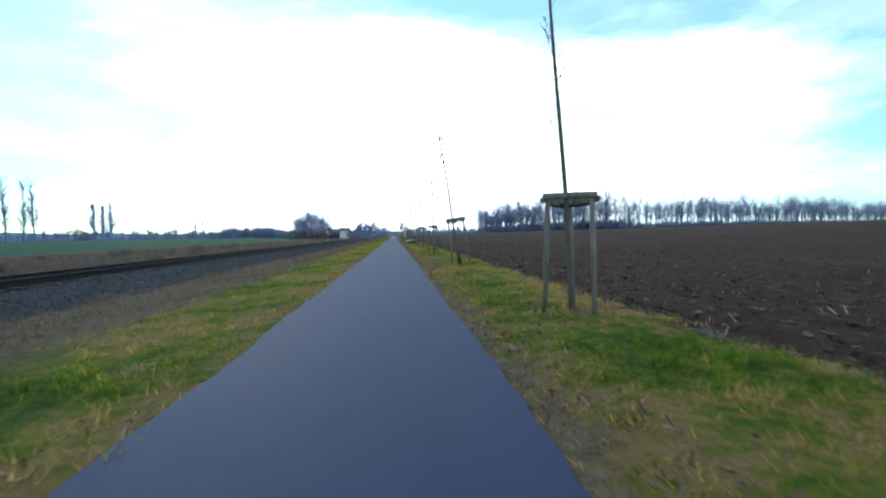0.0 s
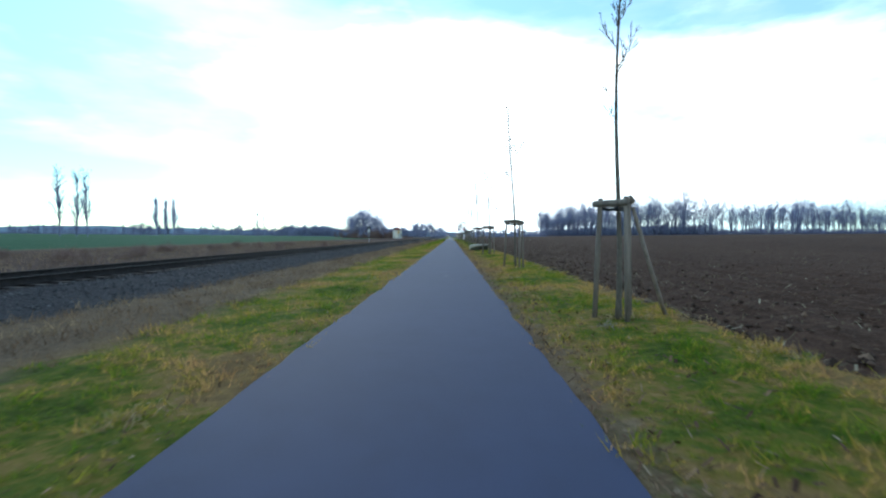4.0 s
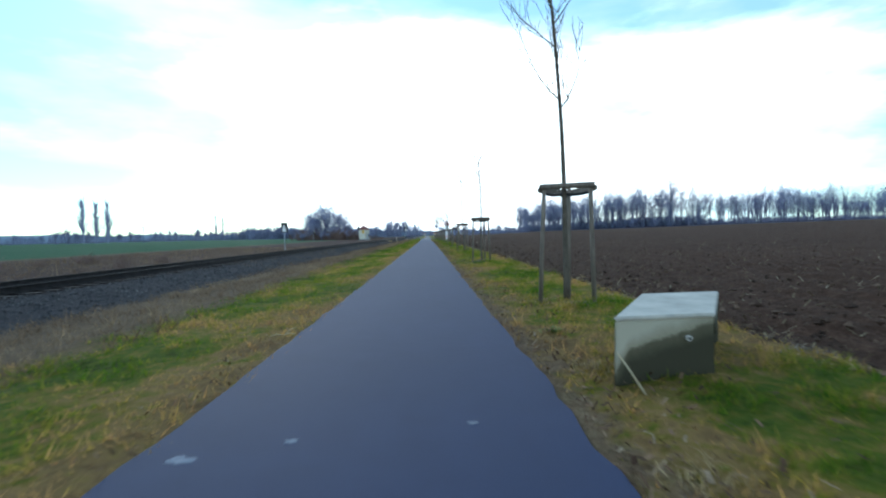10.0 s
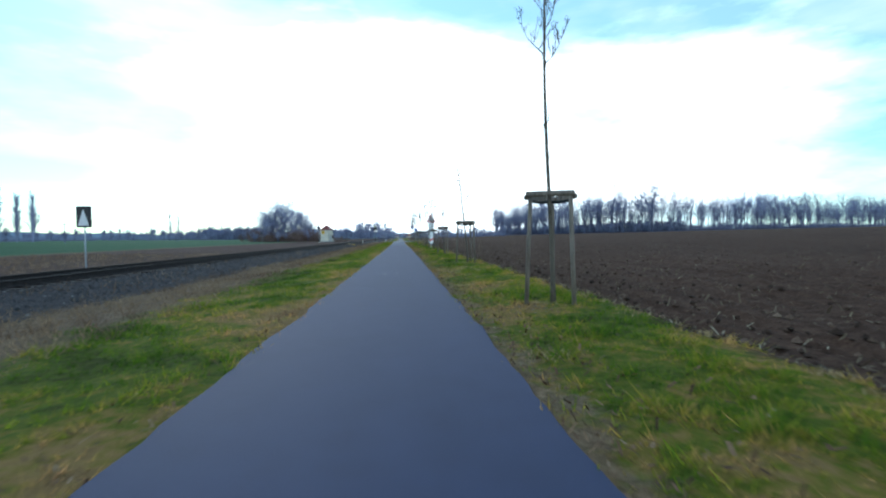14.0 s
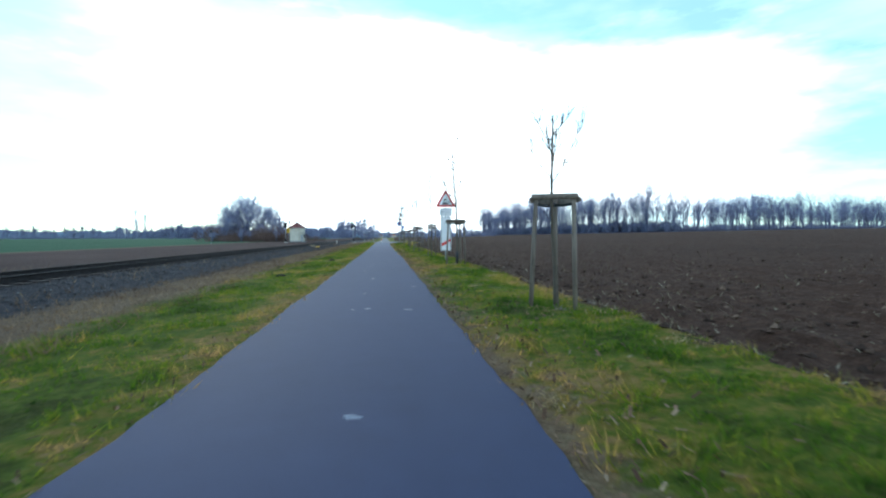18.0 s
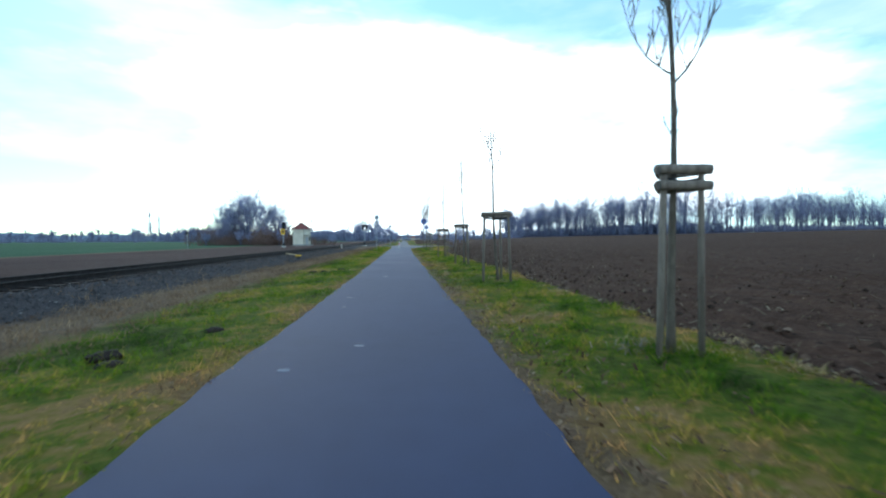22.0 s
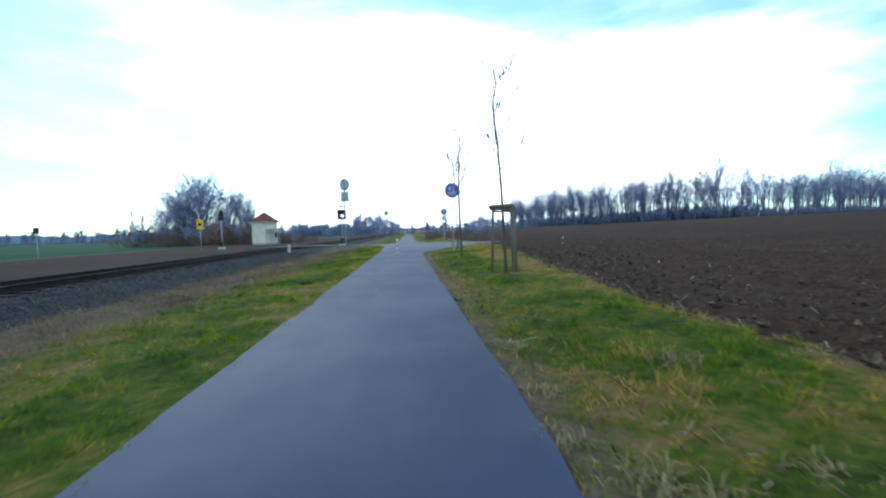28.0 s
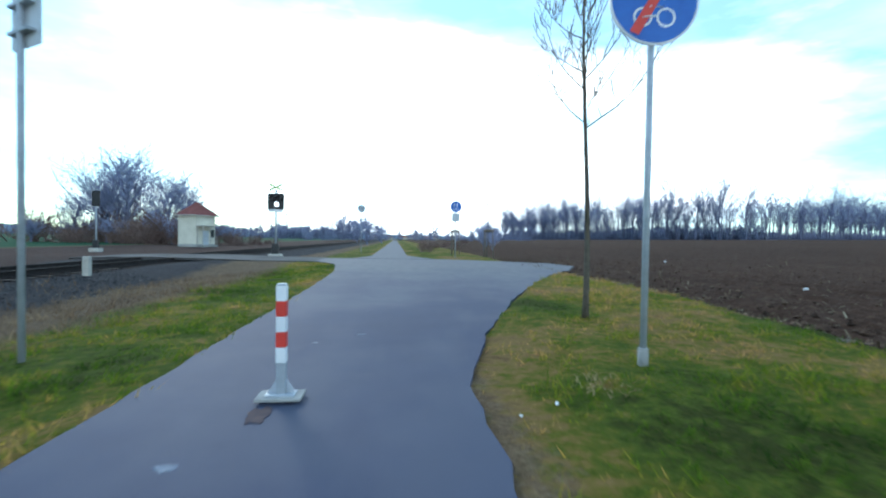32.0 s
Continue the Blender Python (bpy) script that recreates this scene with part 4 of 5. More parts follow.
def power_pole(x, y, h):
    s = thing("power_pole", pose(x, y, float(land(x, y)), 0, 0, 25), "slim wooden power pole with a cross arm in the green field", "power pole", "power poles on the plain")
    # pole and arm share the far bark colour with its painted haze
    part("pole", tube([(0, 0, -0.3), (0, 0, h)], [0.16, 0.11], 8), HAZE_BARK, s)
    part("cross_arm", box((-1.1, -0.08, h - 0.5), (1.1, 0.08, h - 0.3), 0.02), HAZE_BARK, s)
    for px in (-1.0, 0.0, 1.0):
        part("insulator", tube([(px, 0, h - 0.3), (px, 0, h + 0.05)], [0.07, 0.05], 8), PALE, s)


for k in range(4):
    power_pole(-127 + 4 * k, 262 + 78 * k, 7.5)


def gatehouse():
    g = thing("crossing_hut", pose(-24.9, 234.0, float(land(-25, 232)), 0, 0, -26), "small cream plastered hut with a red hipped roof beside the railway", "hut")
    w, d, h = 3.0, 2.9, 4.0
    part("wall", box((-w / 2, -d / 2, -0.3), (w / 2, d / 2, h), 0.02), PLASTER, g, "cream plaster walls")
    bm = bmesh.new()
    e = 0.35
    base = [bm.verts.new((sx * (w / 2 + e), sy * (d / 2 + e), h)) for sx, sy in ((-1, -1), (1, -1), (1, 1), (-1, 1))]
    top = [bm.verts.new((sx * 0.12, 0, h + 1.7)) for sx in (-1, 1)]
    bm.faces.new((base[0], base[1], top[1], top[0]))
    bm.faces.new((base[1], base[2], top[1]))
    bm.faces.new((base[2], base[3], top[0], top[1]))
    bm.faces.new((base[3], base[0], top[0]))
    bm.faces.new(list(reversed(base)))
    part("roof", bm, TILE_RED, g, "red hipped roof")
    part("eaves", box((-w / 2 - e, -d / 2 - e, h - 0.12), (w / 2 + e, d / 2 + e, h - 0.004)), PALE, g, "pale eaves")
    part("plinth", box((-w / 2 - 0.03, -d / 2 - 0.03, -0.3), (w / 2 + 0.03, d / 2 + 0.03, 0.35), 0.01), CONCRETE, g, "stained grey plinth")
    part("gutter", tube([(-w / 2 - e, -d / 2 - e - 0.04, h - 0.02), (w / 2 + e, -d / 2 - e - 0.04, h - 0.02)], [0.05, 0.05], 8), PALE, g)
    part("porch", box((w / 2 + 0.01, -d / 2 + 0.1, -0.2), (w / 2 + 1.1, 0.9, 0.25), 0.02), CONCRETE, g, "concrete doorstep")
    for px, py in ((0.15, -1.35), (1.0, -1.35), (1.0, -0.2), (1.0, 0.8)):
        part("railing_post", tube([(w / 2 + px, py, 0.25), (w / 2 + px, py, 2.6 if py < -1 else 1.35)], [0.03, 0.03], 8), PALE, g, "pale railing post")
    for z in (0.8, 1.3):
        part("railing", tube([(w / 2 + 1.0, -1.35, z), (w / 2 + 1.0, 0.8, z)], [0.022, 0.022], 8), PALE, g)
    part("canopy", box((w / 2 + 0.01, -1.5, 2.6), (w / 2 + 1.2, 0.9, 2.7), 0.02), PALE, g, "small pale porch roof")
    door = part("door", box((w / 2 + 0.004, -0.5, 0.0), (w / 2 + 0.06, 0.4, 2.05), 0.01), SIGN_BACK, g, "grey door")
    part("handle", box((w / 2 + 0.062, 0.26, 0.98), (w / 2 + 0.10, 0.32, 1.06), 0.008), GALV, door, "steel door handle")
    window = part("window", box((w / 2 + 0.004, 0.7, 1.2), (w / 2 + 0.05, 1.3, 2.2), 0.01), BLACK, g, "dark window")

    part("frame", box((w / 2 + 0.052, 0.66, 1.14), (w / 2 + 0.075, 0.70, 2.26), 0.004), PALE, window, "pale window frame")
    part("sill", box((w / 2 + 0.052, 0.64, 1.10), (w / 2 + 0.14, 1.36, 1.14), 0.006), PALE, window)


gatehouse()


# ---- concrete trough by the path ----
def moss_concrete():
    """Pale concrete with a dark mossy stain that climbs from the low left to the upper right of the end wall."""
    m, nt, b = material("mossy_pale_concrete", 0.92)
    tc = nt.nodes.new("ShaderNodeTexCoord")
    p = tc.outputs["Object"]
    sep = nt.nodes.new("ShaderNodeSeparateXYZ")
    nt.links.new(p, sep.inputs[0])
    slope = calc(nt, "MINIMUM", calc(nt, "MULTIPLY_ADD", sep.outputs[0], 0.27, 0.365), calc(nt, "MULTIPLY_ADD", sep.outputs[0], 1.6, 1.216))
    rise = calc(nt, "SUBTRACT", sep.outputs[2], slope)
    stain = noise_node(nt, 5.0, 4, p, 0.6)
    fine = noise_node(nt, 40, 4, p)
    fac = calc(nt, "ADD", calc(nt, "MULTIPLY_ADD", rise, 4.5, 0.17), calc(nt, "MULTIPLY_ADD", stain, 0.5, calc(nt, "MULTIPLY", fine, 0.16)))
    col = ramp(nt, fac, (0.0, (0.050, 0.046, 0.030)), (0.46, (0.105, 0.095, 0.062)), (0.58, (0.27, 0.245, 0.18)), (1.0, (0.40, 0.37, 0.29)))
    nt.links.new(col, b.inputs["Base Color"])
    bump(nt, b, fine, 0.4, 0.004)
    return m


def trough():
    s = thing("concrete_trough", pose(2.39, 56.0, float(land(2.4, 56.0))), "pale concrete trough lying upturned in the grass", "trough")
    mossy = moss_concrete()
    corner = [Vector(c) for c in ((-0.76, -0.55, 0), (0.04, -0.50, 0), (0.74, 0.55, 0), (-0.06, 0.50, 0))]
    middle = sum(corner, Vector()) / 4

    def slab(outline, z0, z1, flare=0.0):
        bm = bmesh.new()
        low = [bm.verts.new(middle + (c - middle) * (1 + flare) + Vector((0, 0, z0))) for c in outline]
        high = [bm.verts.new(c + Vector((0, 0, z1 + 0.02 * (c.y > 0)))) for c in outline]
        bm.faces.new(high)
        bm.faces.new(list(reversed(low)))
        for k in range(4):
            bm.faces.new((low[k], low[(k + 1) % 4], high[(k + 1) % 4], high[k]))
        bmesh.ops.recalc_face_normals(bm, faces=bm.faces)
        bmesh.ops.bevel(bm, geom=list(bm.edges), offset=0.012, segments=2, affect="EDGES")
        return bm

    def wall_slab(a, b, thick, z0, z1):
        t = [c + (middle - c).normalized() * thick for c in (b, a)]
        return slab([a, b] + t, z0, z1, 0.02)

    part("base_slab", slab(corner, 0.412, 0.445), PALE, s, "pale worn slab on top")
    inner = [c + (middle - c) * 0.012 for c in corner]
    part("end_wall", wall_slab(inner[0], inner[1], 0.1, -0.08, 0.410), mossy, s, "pale end wall with mossy stains")
    hole = part("drain_ring", tube([(-0.18, -0.535, 0.265), (-0.18, -0.505, 0.265)], [0.022, 0.020], 14), PALE, s, "pale ring round a drain hole")
    part("drain_hole", tube([(-0.18, -0.539, 0.265), (-0.18, -0.51, 0.265)], [0.012, 0.012], 12), BLACK, hole, "dark drain hole")
    part("side_wall", wall_slab(inner[3], inner[0], 0.1, -0.08, 0.410), mossy, s)
    part("back_wall", wall_slab(inner[2], inner[3], 0.1, -0.08, 0.410), mossy, s)
    part("broken_lip", wall_slab(inner[1], inner[2], 0.08, 0.27, 0.410), mossy, s, "broken edge over the dark hollow")
    stalk = tube([(1.76, 55.22, 0.0), (1.70, 55.33, 0.14), (1.645, 55.42, 0.25)], [0.010, 0.009, 0.006], 6)
    tagged(part("dead_stalk", stalk, STRAW, None), "pale dead stalk leaning on the concrete trough", "stalk")


trough()


# ---- small things ----
def molehill(x, y, r, seed):
    rng = random.Random(seed)
    bm = bmesh.new()
    bmesh.ops.create_icosphere(bm, subdivisions=3, radius=1.0)
    for v in bm.verts:
        n = 1 + 0.22 * noise.noise(v.co * 2.3 + Vector((seed, 0, 0))) + 0.1 * noise.noise(v.co * 7)
        v.co = Vector((v.co.x * r * n, v.co.y * r * n, max(-0.05, v.co.z * r * 0.42 * n)))
    ob = part("molehill", bm, DARK_SOIL, None, at=pose(x, y, float(land(x, y))))
    tagged(ob, "dark heap of loose soil thrown up in the grass", "molehill", "molehills in the verge")


for n, (x, y) in enumerate(((-3.25, 136.8), (-2.87, 136.9), (-2.37, 138.0), (-3.72, 118.9), (-3.09, 112.7), (-3.6, 120.1), (-2.52, 121.9), (-2.7, 123.7), (-2.92, 124.0), (-2.32, 125.3), (-4.3, 118.2), (-4.9, 162.3), (-2.41, 163.1))):
    molehill(x, y, (0.17, 0.13, 0.17, 0.12)[n % 4], n)

PATH_TOP = 0.002
SPOT = mottled("pale_worn_mark", (0.14, 0.15, 0.19), (0.27, 0.28, 0.32), 14.0, 0.9)


def mark(x, y, r, seed):
    """A thin pale scuff on the asphalt, of uneven outline."""
    rng = random.Random(seed)
    bm = bmesh.new()
    n = 16
    ring = []
    for k in range(n):
        a = k * math.tau / n
        q = r * rng.uniform(0.55, 1.15)
        ring.append((q * 1.2 * math.cos(a), q * 0.8 * math.sin(a)))
    hi = [bm.verts.new((px, py, 0.003)) for px, py in ring]
    lo = [bm.verts.new((px * 1.25, py * 1.25, -0.004)) for px, py in ring]
    bm.faces.new(hi)
    for k in range(n):
        bm.faces.new((lo[k], lo[(k + 1) % n], hi[(k + 1) % n], hi[k]))
    ob = part("pale_mark", bm, SPOT, None, at=pose(x, y, PATH_TOP))
    tagged(ob, "small pale scuffed mark on the asphalt", "mark", "pale marks on the path")


for n, (x, y) in enumerate(((0.11, 33.55), (0.52, 54.87), (-1.05, 54.53), (-0.52, 54.71), (-0.84, 71.97), (0.2, 72.35), (0.18, 72.0), (0.64, 72.38), (-0.16, 106.84),
                            (0.9, 107.95), (-0.02, 104.83), (-0.25, 104.77), (0.62, 104.64), (0.52, 113.54), (-0.41, 113.09), (-0.83, 128.04), (-0.78, 126.79), (-0.35, 133.13),
                            (0.63, 145.63), (0.7, 145.71), (0.52, 145.36), (-0.51, 168.0), (-0.65, 165.19), (0.21, 169.57), (-0.92, 164.57), (-0.7, 170.99), (-0.07, 170.42), (-0.02, 177.97),
                            (-0.48, 177.54), (-0.74, 174.81), (-0.21, 117.26), (-0.36, 119.31), (-0.27, 115.43), (0.72, 115.32),
                            (-0.82, 123.0), (-0.24, 123.87), (-0.38, 112.46), (-0.08, 110.13), (-0.55, 90.17), (0.06, 89.73), (-0.31, 89.56), (-0.62, 88.74), (0.05, 100.39), (-0.62, 161.24), (-0.49, 160.61))):
    mark(x, y, (0.045, 0.03, 0.055, 0.035, 0.05)[n % 5], n)


def stick(x, y, length, turn, seed, lift=0.05):
    rng = random.Random(seed)
    pts = [Vector((length * (k / 5 - 0.5), rng.gauss(0, 0.03), 0.02 + lift * rng.random())) for k in range(6)]
    bm = tube(pts, [0.007, 0.008, 0.007, 0.006, 0.005, 0.003], 6)
    tube([pts[3], pts[3] + Vector((0.06, 0.09, 0.05)), pts[3] + Vector((0.1, 0.16, 0.06))], [0.005, 0.004, 0.0025], 5, bm)
    ob = part("stick", bm, STRAW, None, at=pose(x, y, float(land(x, y)), 0, 0, turn))
    tagged(ob, "pale dry stick lying at the path edge", "stick", "sticks along the path edge")


for n, (x, y) in enumerate(((-1.5, 57.6), (1.42, 53.1), (1.2, 51.9), (1.25, 48.8), (1.6, 133.8), (1.2, 147.75), (1.25, 155.8))):
    stick(x, y, (0.35, 0.22, 0.3)[n % 3], n * 47, n)


# ---- stains, scraps and dead tufts ----
RUST_STAIN = mottled("rust_stained_asphalt", (0.062, 0.050, 0.062), (0.125, 0.086, 0.080), 12.0, 0.9)


def stain(x, y, w, d):
    rng = random.Random(5)
    bm = bmesh.new()
    pts = []
    for k in range(22):
        a = k * math.tau / 22
        q = rng.uniform(0.6, 1.1)
        px, py = w * q * math.cos(a), d * q * math.sin(a)
        pts.append(bm.verts.new((px, py, PATH_TOP + 0.0025)))
    bm.faces.new(pts)
    tagged(part("rust_stain", bm, RUST_STAIN, None, at=pose(x, y, 0)), "orange rust stain run out from the bollard foot", "stain")


stain(-0.49, 175.46, 0.08, 0.17)


def scrap(x, y, size, seed):
    """A crumpled scrap of white paper or foil."""
    rng = random.Random(seed)
    bm = bmesh.new()
    bmesh.ops.create_icosphere(bm, subdivisions=1, radius=1.0)
    for v in bm.verts:
        q = rng.uniform(0.55, 1.2) * size
        v.co = Vector((v.co.x * q, v.co.y * q * 0.7, v.co.z * q * 0.55))
    ob = part("paper_scrap", bm, WHITE, None, at=pose(x, y, float(land(x, y)) + size * 0.45, rng.uniform(-20, 20), rng.uniform(-20, 20), rng.uniform(0, 180)))
    tagged(ob, "crumpled white scrap of litter on the ground", "litter", "scraps of litter")


for n, (x, y, r) in enumerate(((11.2, 183.5, 0.09), (1.53, 175.58, 0.022), (1.23, 175.42, 0.018), (6.7, 159.7, 0.05), (16.2, 198.0, 0.13), (8.1, 165.3, 0.05))):
    scrap(x, y, r, n)

STALKS = mottled("bleached_stalks", (0.28, 0.19, 0.085), (0.58, 0.44, 0.23), 9.0, 0.85)
GREY_STALKS = mottled("grey_dead_stalks", (0.12, 0.10, 0.082), (0.33, 0.29, 0.24), 9.0, 0.85)
FRESH = mottled("fresh_weed_leaves", (0.07, 0.12, 0.010), (0.17, 0.22, 0.025), 12.0, 0.6)


TUFTS = {"straw": ([], []), "grey": ([], [])}


def dead_tuft(x, y, r, h, seed, grey=False, lie=0.9):
    """A loose clump of bent dead stalks, some upright, most lying over; all of one kind join one heap of stuff."""
    rng = random.Random(seed)
    verts, faces = TUFTS["grey" if grey else "straw"]
    for k in range(int(30 + 120 * r)):
        a, q = rng.uniform(0, math.tau), r * 1.4 * rng.random()
        px, py = x + q * math.cos(a), y + q * math.sin(a)
        foot = Vector((px, py, float(land(px, py)) - 0.01))
        b = rng.uniform(0, math.tau)
        out = Vector((math.cos(b), math.sin(b), 0)) * rng.uniform(0.2, 1.2) * lie
        l = h * rng.uniform(0.4, 1.15)
        mid = foot + (out * 0.5 + Vector((0, 0, 0.8))).normalized() * l * 0.55
        tip = mid + (out * 1.3 + Vector((0, 0, rng.uniform(-0.4, 0.5)))).normalized() * l * 0.55
        w = rng.uniform(0.0025, 0.0055)
        i = len(verts)
        for c, ww in ((foot, w), (mid, w * 0.9), (tip, w * 0.4)):
            for t in range(3):
                verts.append((c.x + ww * math.cos(b + 2.094 * t), c.y + ww * math.sin(b + 2.094 * t), c.z))
        for ring in (0, 3):
            for t in range(3):
                u = (t + 1) % 3
                faces.append((i + ring + t, i + ring + u, i + ring + 3 + u, i + ring + 3 + t))


rng = random.Random(77)
for n, (tx, ty) in enumerate((t[0], t[1]) for t in TREES[:16]):
    for k in range(3):
        dead_tuft(tx + rng.uniform(-0.45, 0.25), ty + rng.uniform(-0.6, 0.2), rng.uniform(0.14, 0.26), rng.uniform(0.07, 0.14), 800 + 3 * n + k, k == 0, 1.5)
for n, (x, y, r, h) in enumerate(((1.24, 153.37, 0.16, 0.20), (1.25, 155.7, 0.12, 0.14), (2.25, 154.8, 0.16, 0.16), (1.15, 154.5, 0.12, 0.12), (1.02, 153.8, 0.14, 0.12), (1.4, 153.1, 0.15, 0.18),
                                  (2.3, 17.6, 0.34, 0.2), (1.95, 18.2, 0.28, 0.17), (2.0, 21.0, 0.45, 0.22), (1.6, 21.4, 0.40, 0.18), (2.3, 22.0, 0.35, 0.22), (2.2, 19.4, 0.2, 0.2),
                                  (1.8, 89.9, 0.24, 0.18), (2.65, 89.8, 0.3, 0.18), (2.3, 90.4, 0.3, 0.22), (1.5, 91.2, 0.2, 0.12), (1.65, 55.9, 0.15, 0.14), (2.35, 53.3, 0.16, 0.14), (1.5, 54.2, 0.18, 0.14), (1.6, 133.8, 0.14, 0.2), (1.5, 133.2, 0.12, 0.1))):
    dead_tuft(x, y, r, h, 500 + n, y < 19)
for n in range(90):
    y = 4 + n * 1.93 + rng.uniform(-0.8, 0.8)
    x = rng.choice((rng.uniform(1.3, 2.0), rng.uniform(1.3, 3.4), rng.uniform(-4.2, -1.6), rng.uniform(3.3, 3.7)))
    dead_tuft(x, y, rng.uniform(0.10, 0.28), rng.uniform(0.07, 0.15), 600 + n, False, 1.5)
for n in range(230):  # grass and stubble straggling over the brink of the field
    y = -2 + n * 0.86 + rng.uniform(-0.5, 0.5)
    x = 3.55 + 0.75 * rng.random() ** 1.6 + float(np.interp(y, FIELD_TURN, (0, FIELD_SHIFT)))
    dead_tuft(x, y, rng.uniform(0.08, 0.22), rng.uniform(0.05, 0.13), 1000 + n, n % 4 == 0, 1.4)
for kind, mat in (("straw", STALKS), ("grey", GREY_STALKS)):
    heap = new("dead_tufts", raw_mesh("dead_tufts", TUFTS[kind][0], TUFTS[kind][1], [mat]))
    tagged(heap, "clumps of bleached dead grass stalks in the verge" if kind == "straw" else "clumps of grey dead weed stalks in the verge", "dry tufts", kind="stuff")


def weed(x, y, r, seed):
    """A low rosette of broad fresh leaves."""
    rng = random.Random(seed)
    plant = thing("weed", pose(x, y, float(land(x, y))), "low rosette of fresh green weed leaves", "weed", "weeds in the verge")
    for k in range(22):
        bm = bmesh.new()
        a, l = rng.uniform(0, math.tau), r * rng.uniform(0.4, 1.0)
        d, s = Vector((math.cos(a), math.sin(a), 0)), Vector((-math.sin(a), math.cos(a), 0))
        o = Vector((rng.gauss(0, r * 0.35), rng.gauss(0, r * 0.35), -0.01))
        w = l * rng.uniform(0.14, 0.24)
        v = [bm.verts.new(o + d * l * f + s * e * w + Vector((0, 0, l * z))) for f, e, z in ((0, 0, 0.0), (0.45, -1, 0.46), (0.5, 0, 0.40), (0.45, 1, 0.46), (1.0, 0, 0.45))]
        for q in ((0, 2, 1), (0, 3, 2), (1, 2, 4), (2, 3, 4)):
            bm.faces.new([v[t] for t in q])
        part("leaf", bm, FRESH, plant)


for n, (x, y, r) in enumerate(((1.75, 17.5, 0.16), (1.04, 159.0, 0.13), (1.7, 57.3, 0.12), (1.95, 56.0, 0.1), (2.1, 53.0, 0.1))):
    weed(x, y, r, n)


def forked_stalk(x, y, tilt=0, size=1.0):
    bm = tube([(0, 0, -0.02), (-0.03, 0, 0.16), (-0.11, 0.02, 0.36)], [0.009, 0.008, 0.004], 6)
    tube([(0, 0, 0.0), (0.06, 0.01, 0.18), (0.14, 0.0, 0.37)], [0.009, 0.008, 0.004], 6, bm)
    bmesh.ops.scale(bm, vec=(size, size, size), verts=bm.verts)
    tagged(part("forked_stalk", bm, STALKS, None, at=pose(x, y, float(land(x, y)) + 0.015, tilt)), "pale forked dead stalk standing at the path edge", "stalk")


forked_stalk(1.53, 133.2, 0, 0.65)
forked_stalk(1.14, 148.0, -65, 0.55)

# ---- far trees ----
def bare_tree_mesh(name, rng, height, width, limbs, depth_max, columnar=False, bark=None, twig=None, trunk_r=None, steep=(0.35, 1.5), loose=0.85, low=0.3, fat=1.0, stem=True, twiggy=1.0):
    """A leafless tree as numpy pieces: tapered trunk and limbs as three-sided bars, fine twigs as slivers."""
    verts, faces, mats = [], [], []

    def bar(p, q, r0, r1, mi):
        d = (q - p).normalized()
        a = d.orthogonal().normalized()
        b = d.cross(a)
        i = len(verts)
        if mi:  # a twig: one flat sliver, turned at random
            s = a * math.cos(i) + b * math.sin(i)
            verts.extend((p - s * r0, p + s * r0, q + s * r1, q - s * r1))
            faces.append((i, i + 1, i + 2, i + 3))
            mats.append(1)
            return
        for c, r in ((p, r0), (q, r1)):
            for k in range(3):
                verts.append(c + r * (math.cos(k * 2.0944) * a + math.sin(k * 2.0944) * b))
        for k in range(3):
            j = (k + 1) % 3
            faces.append((i + k, i + j, i + 3 + j, i + 3 + k))
            mats.append(0)

    def grow(p, d, length, r, depth):
        n = 3 if depth < 3 else 1
        q = p
        for k in range(n):
            d = (d + Vector((rng.gauss(0, 0.13), rng.gauss(0, 0.13), 0.07))).normalized()
            e = q + d * length / n
            bar(q, e, r * (1 - 0.25 * k), r * (1 - 0.25 * (k + 1)), 0 if depth < 2 else 1)
            if depth < depth_max:
                for _ in range(2):
                    side = Vector((rng.gauss(0, 1), rng.gauss(0, 1), rng.gauss(0.15, 0.4))).normalized()
                    grow(e, (d * (1.6 if columnar else 0.8) + side * (0.5 if columnar else loose)).normalized(), length * rng.uniform(0.42, 0.62) * twiggy, r * 0.5, depth + 1)
            q = e

    tr = trunk_r or height * 0.017
    top = Vector((rng.gauss(0, 0.02) * height, rng.gauss(0, 0.02) * height, height * (0.9 if columnar else 0.55)))
    if stem:
        bar(Vector((0, 0, -0.5)), top * 0.5, tr, tr * 0.75, 0)
        bar(top * 0.5, top, tr * 0.75, tr * 0.3, 0)
    for k in range(limbs):
        f = rng.uniform(0.12 if columnar else low, 1.0)
        a = rng.uniform(0, math.tau)
        up = rng.uniform(2.2, 3.6) if columnar else rng.uniform(*steep)
        d = Vector((math.cos(a), math.sin(a), up)).normalized()
        reach = (height - top.z * f) * (0.35 if columnar else 0.62)
        foot = top * f if stem else Vector((rng.gauss(0, 0.16), rng.gauss(0, 0.16), -0.02)) * height
        grow(foot, d, max(reach, 0.15 * height) * rng.uniform(0.7, 1.0) * (1 if columnar or steep[0] > 1 else width), tr * 0.35 * fat, 1)
    return raw_mesh(name, [tuple(v) for v in verts], faces, [bark or HAZE_BARK, twig or HAZE_TWIGS], mats)


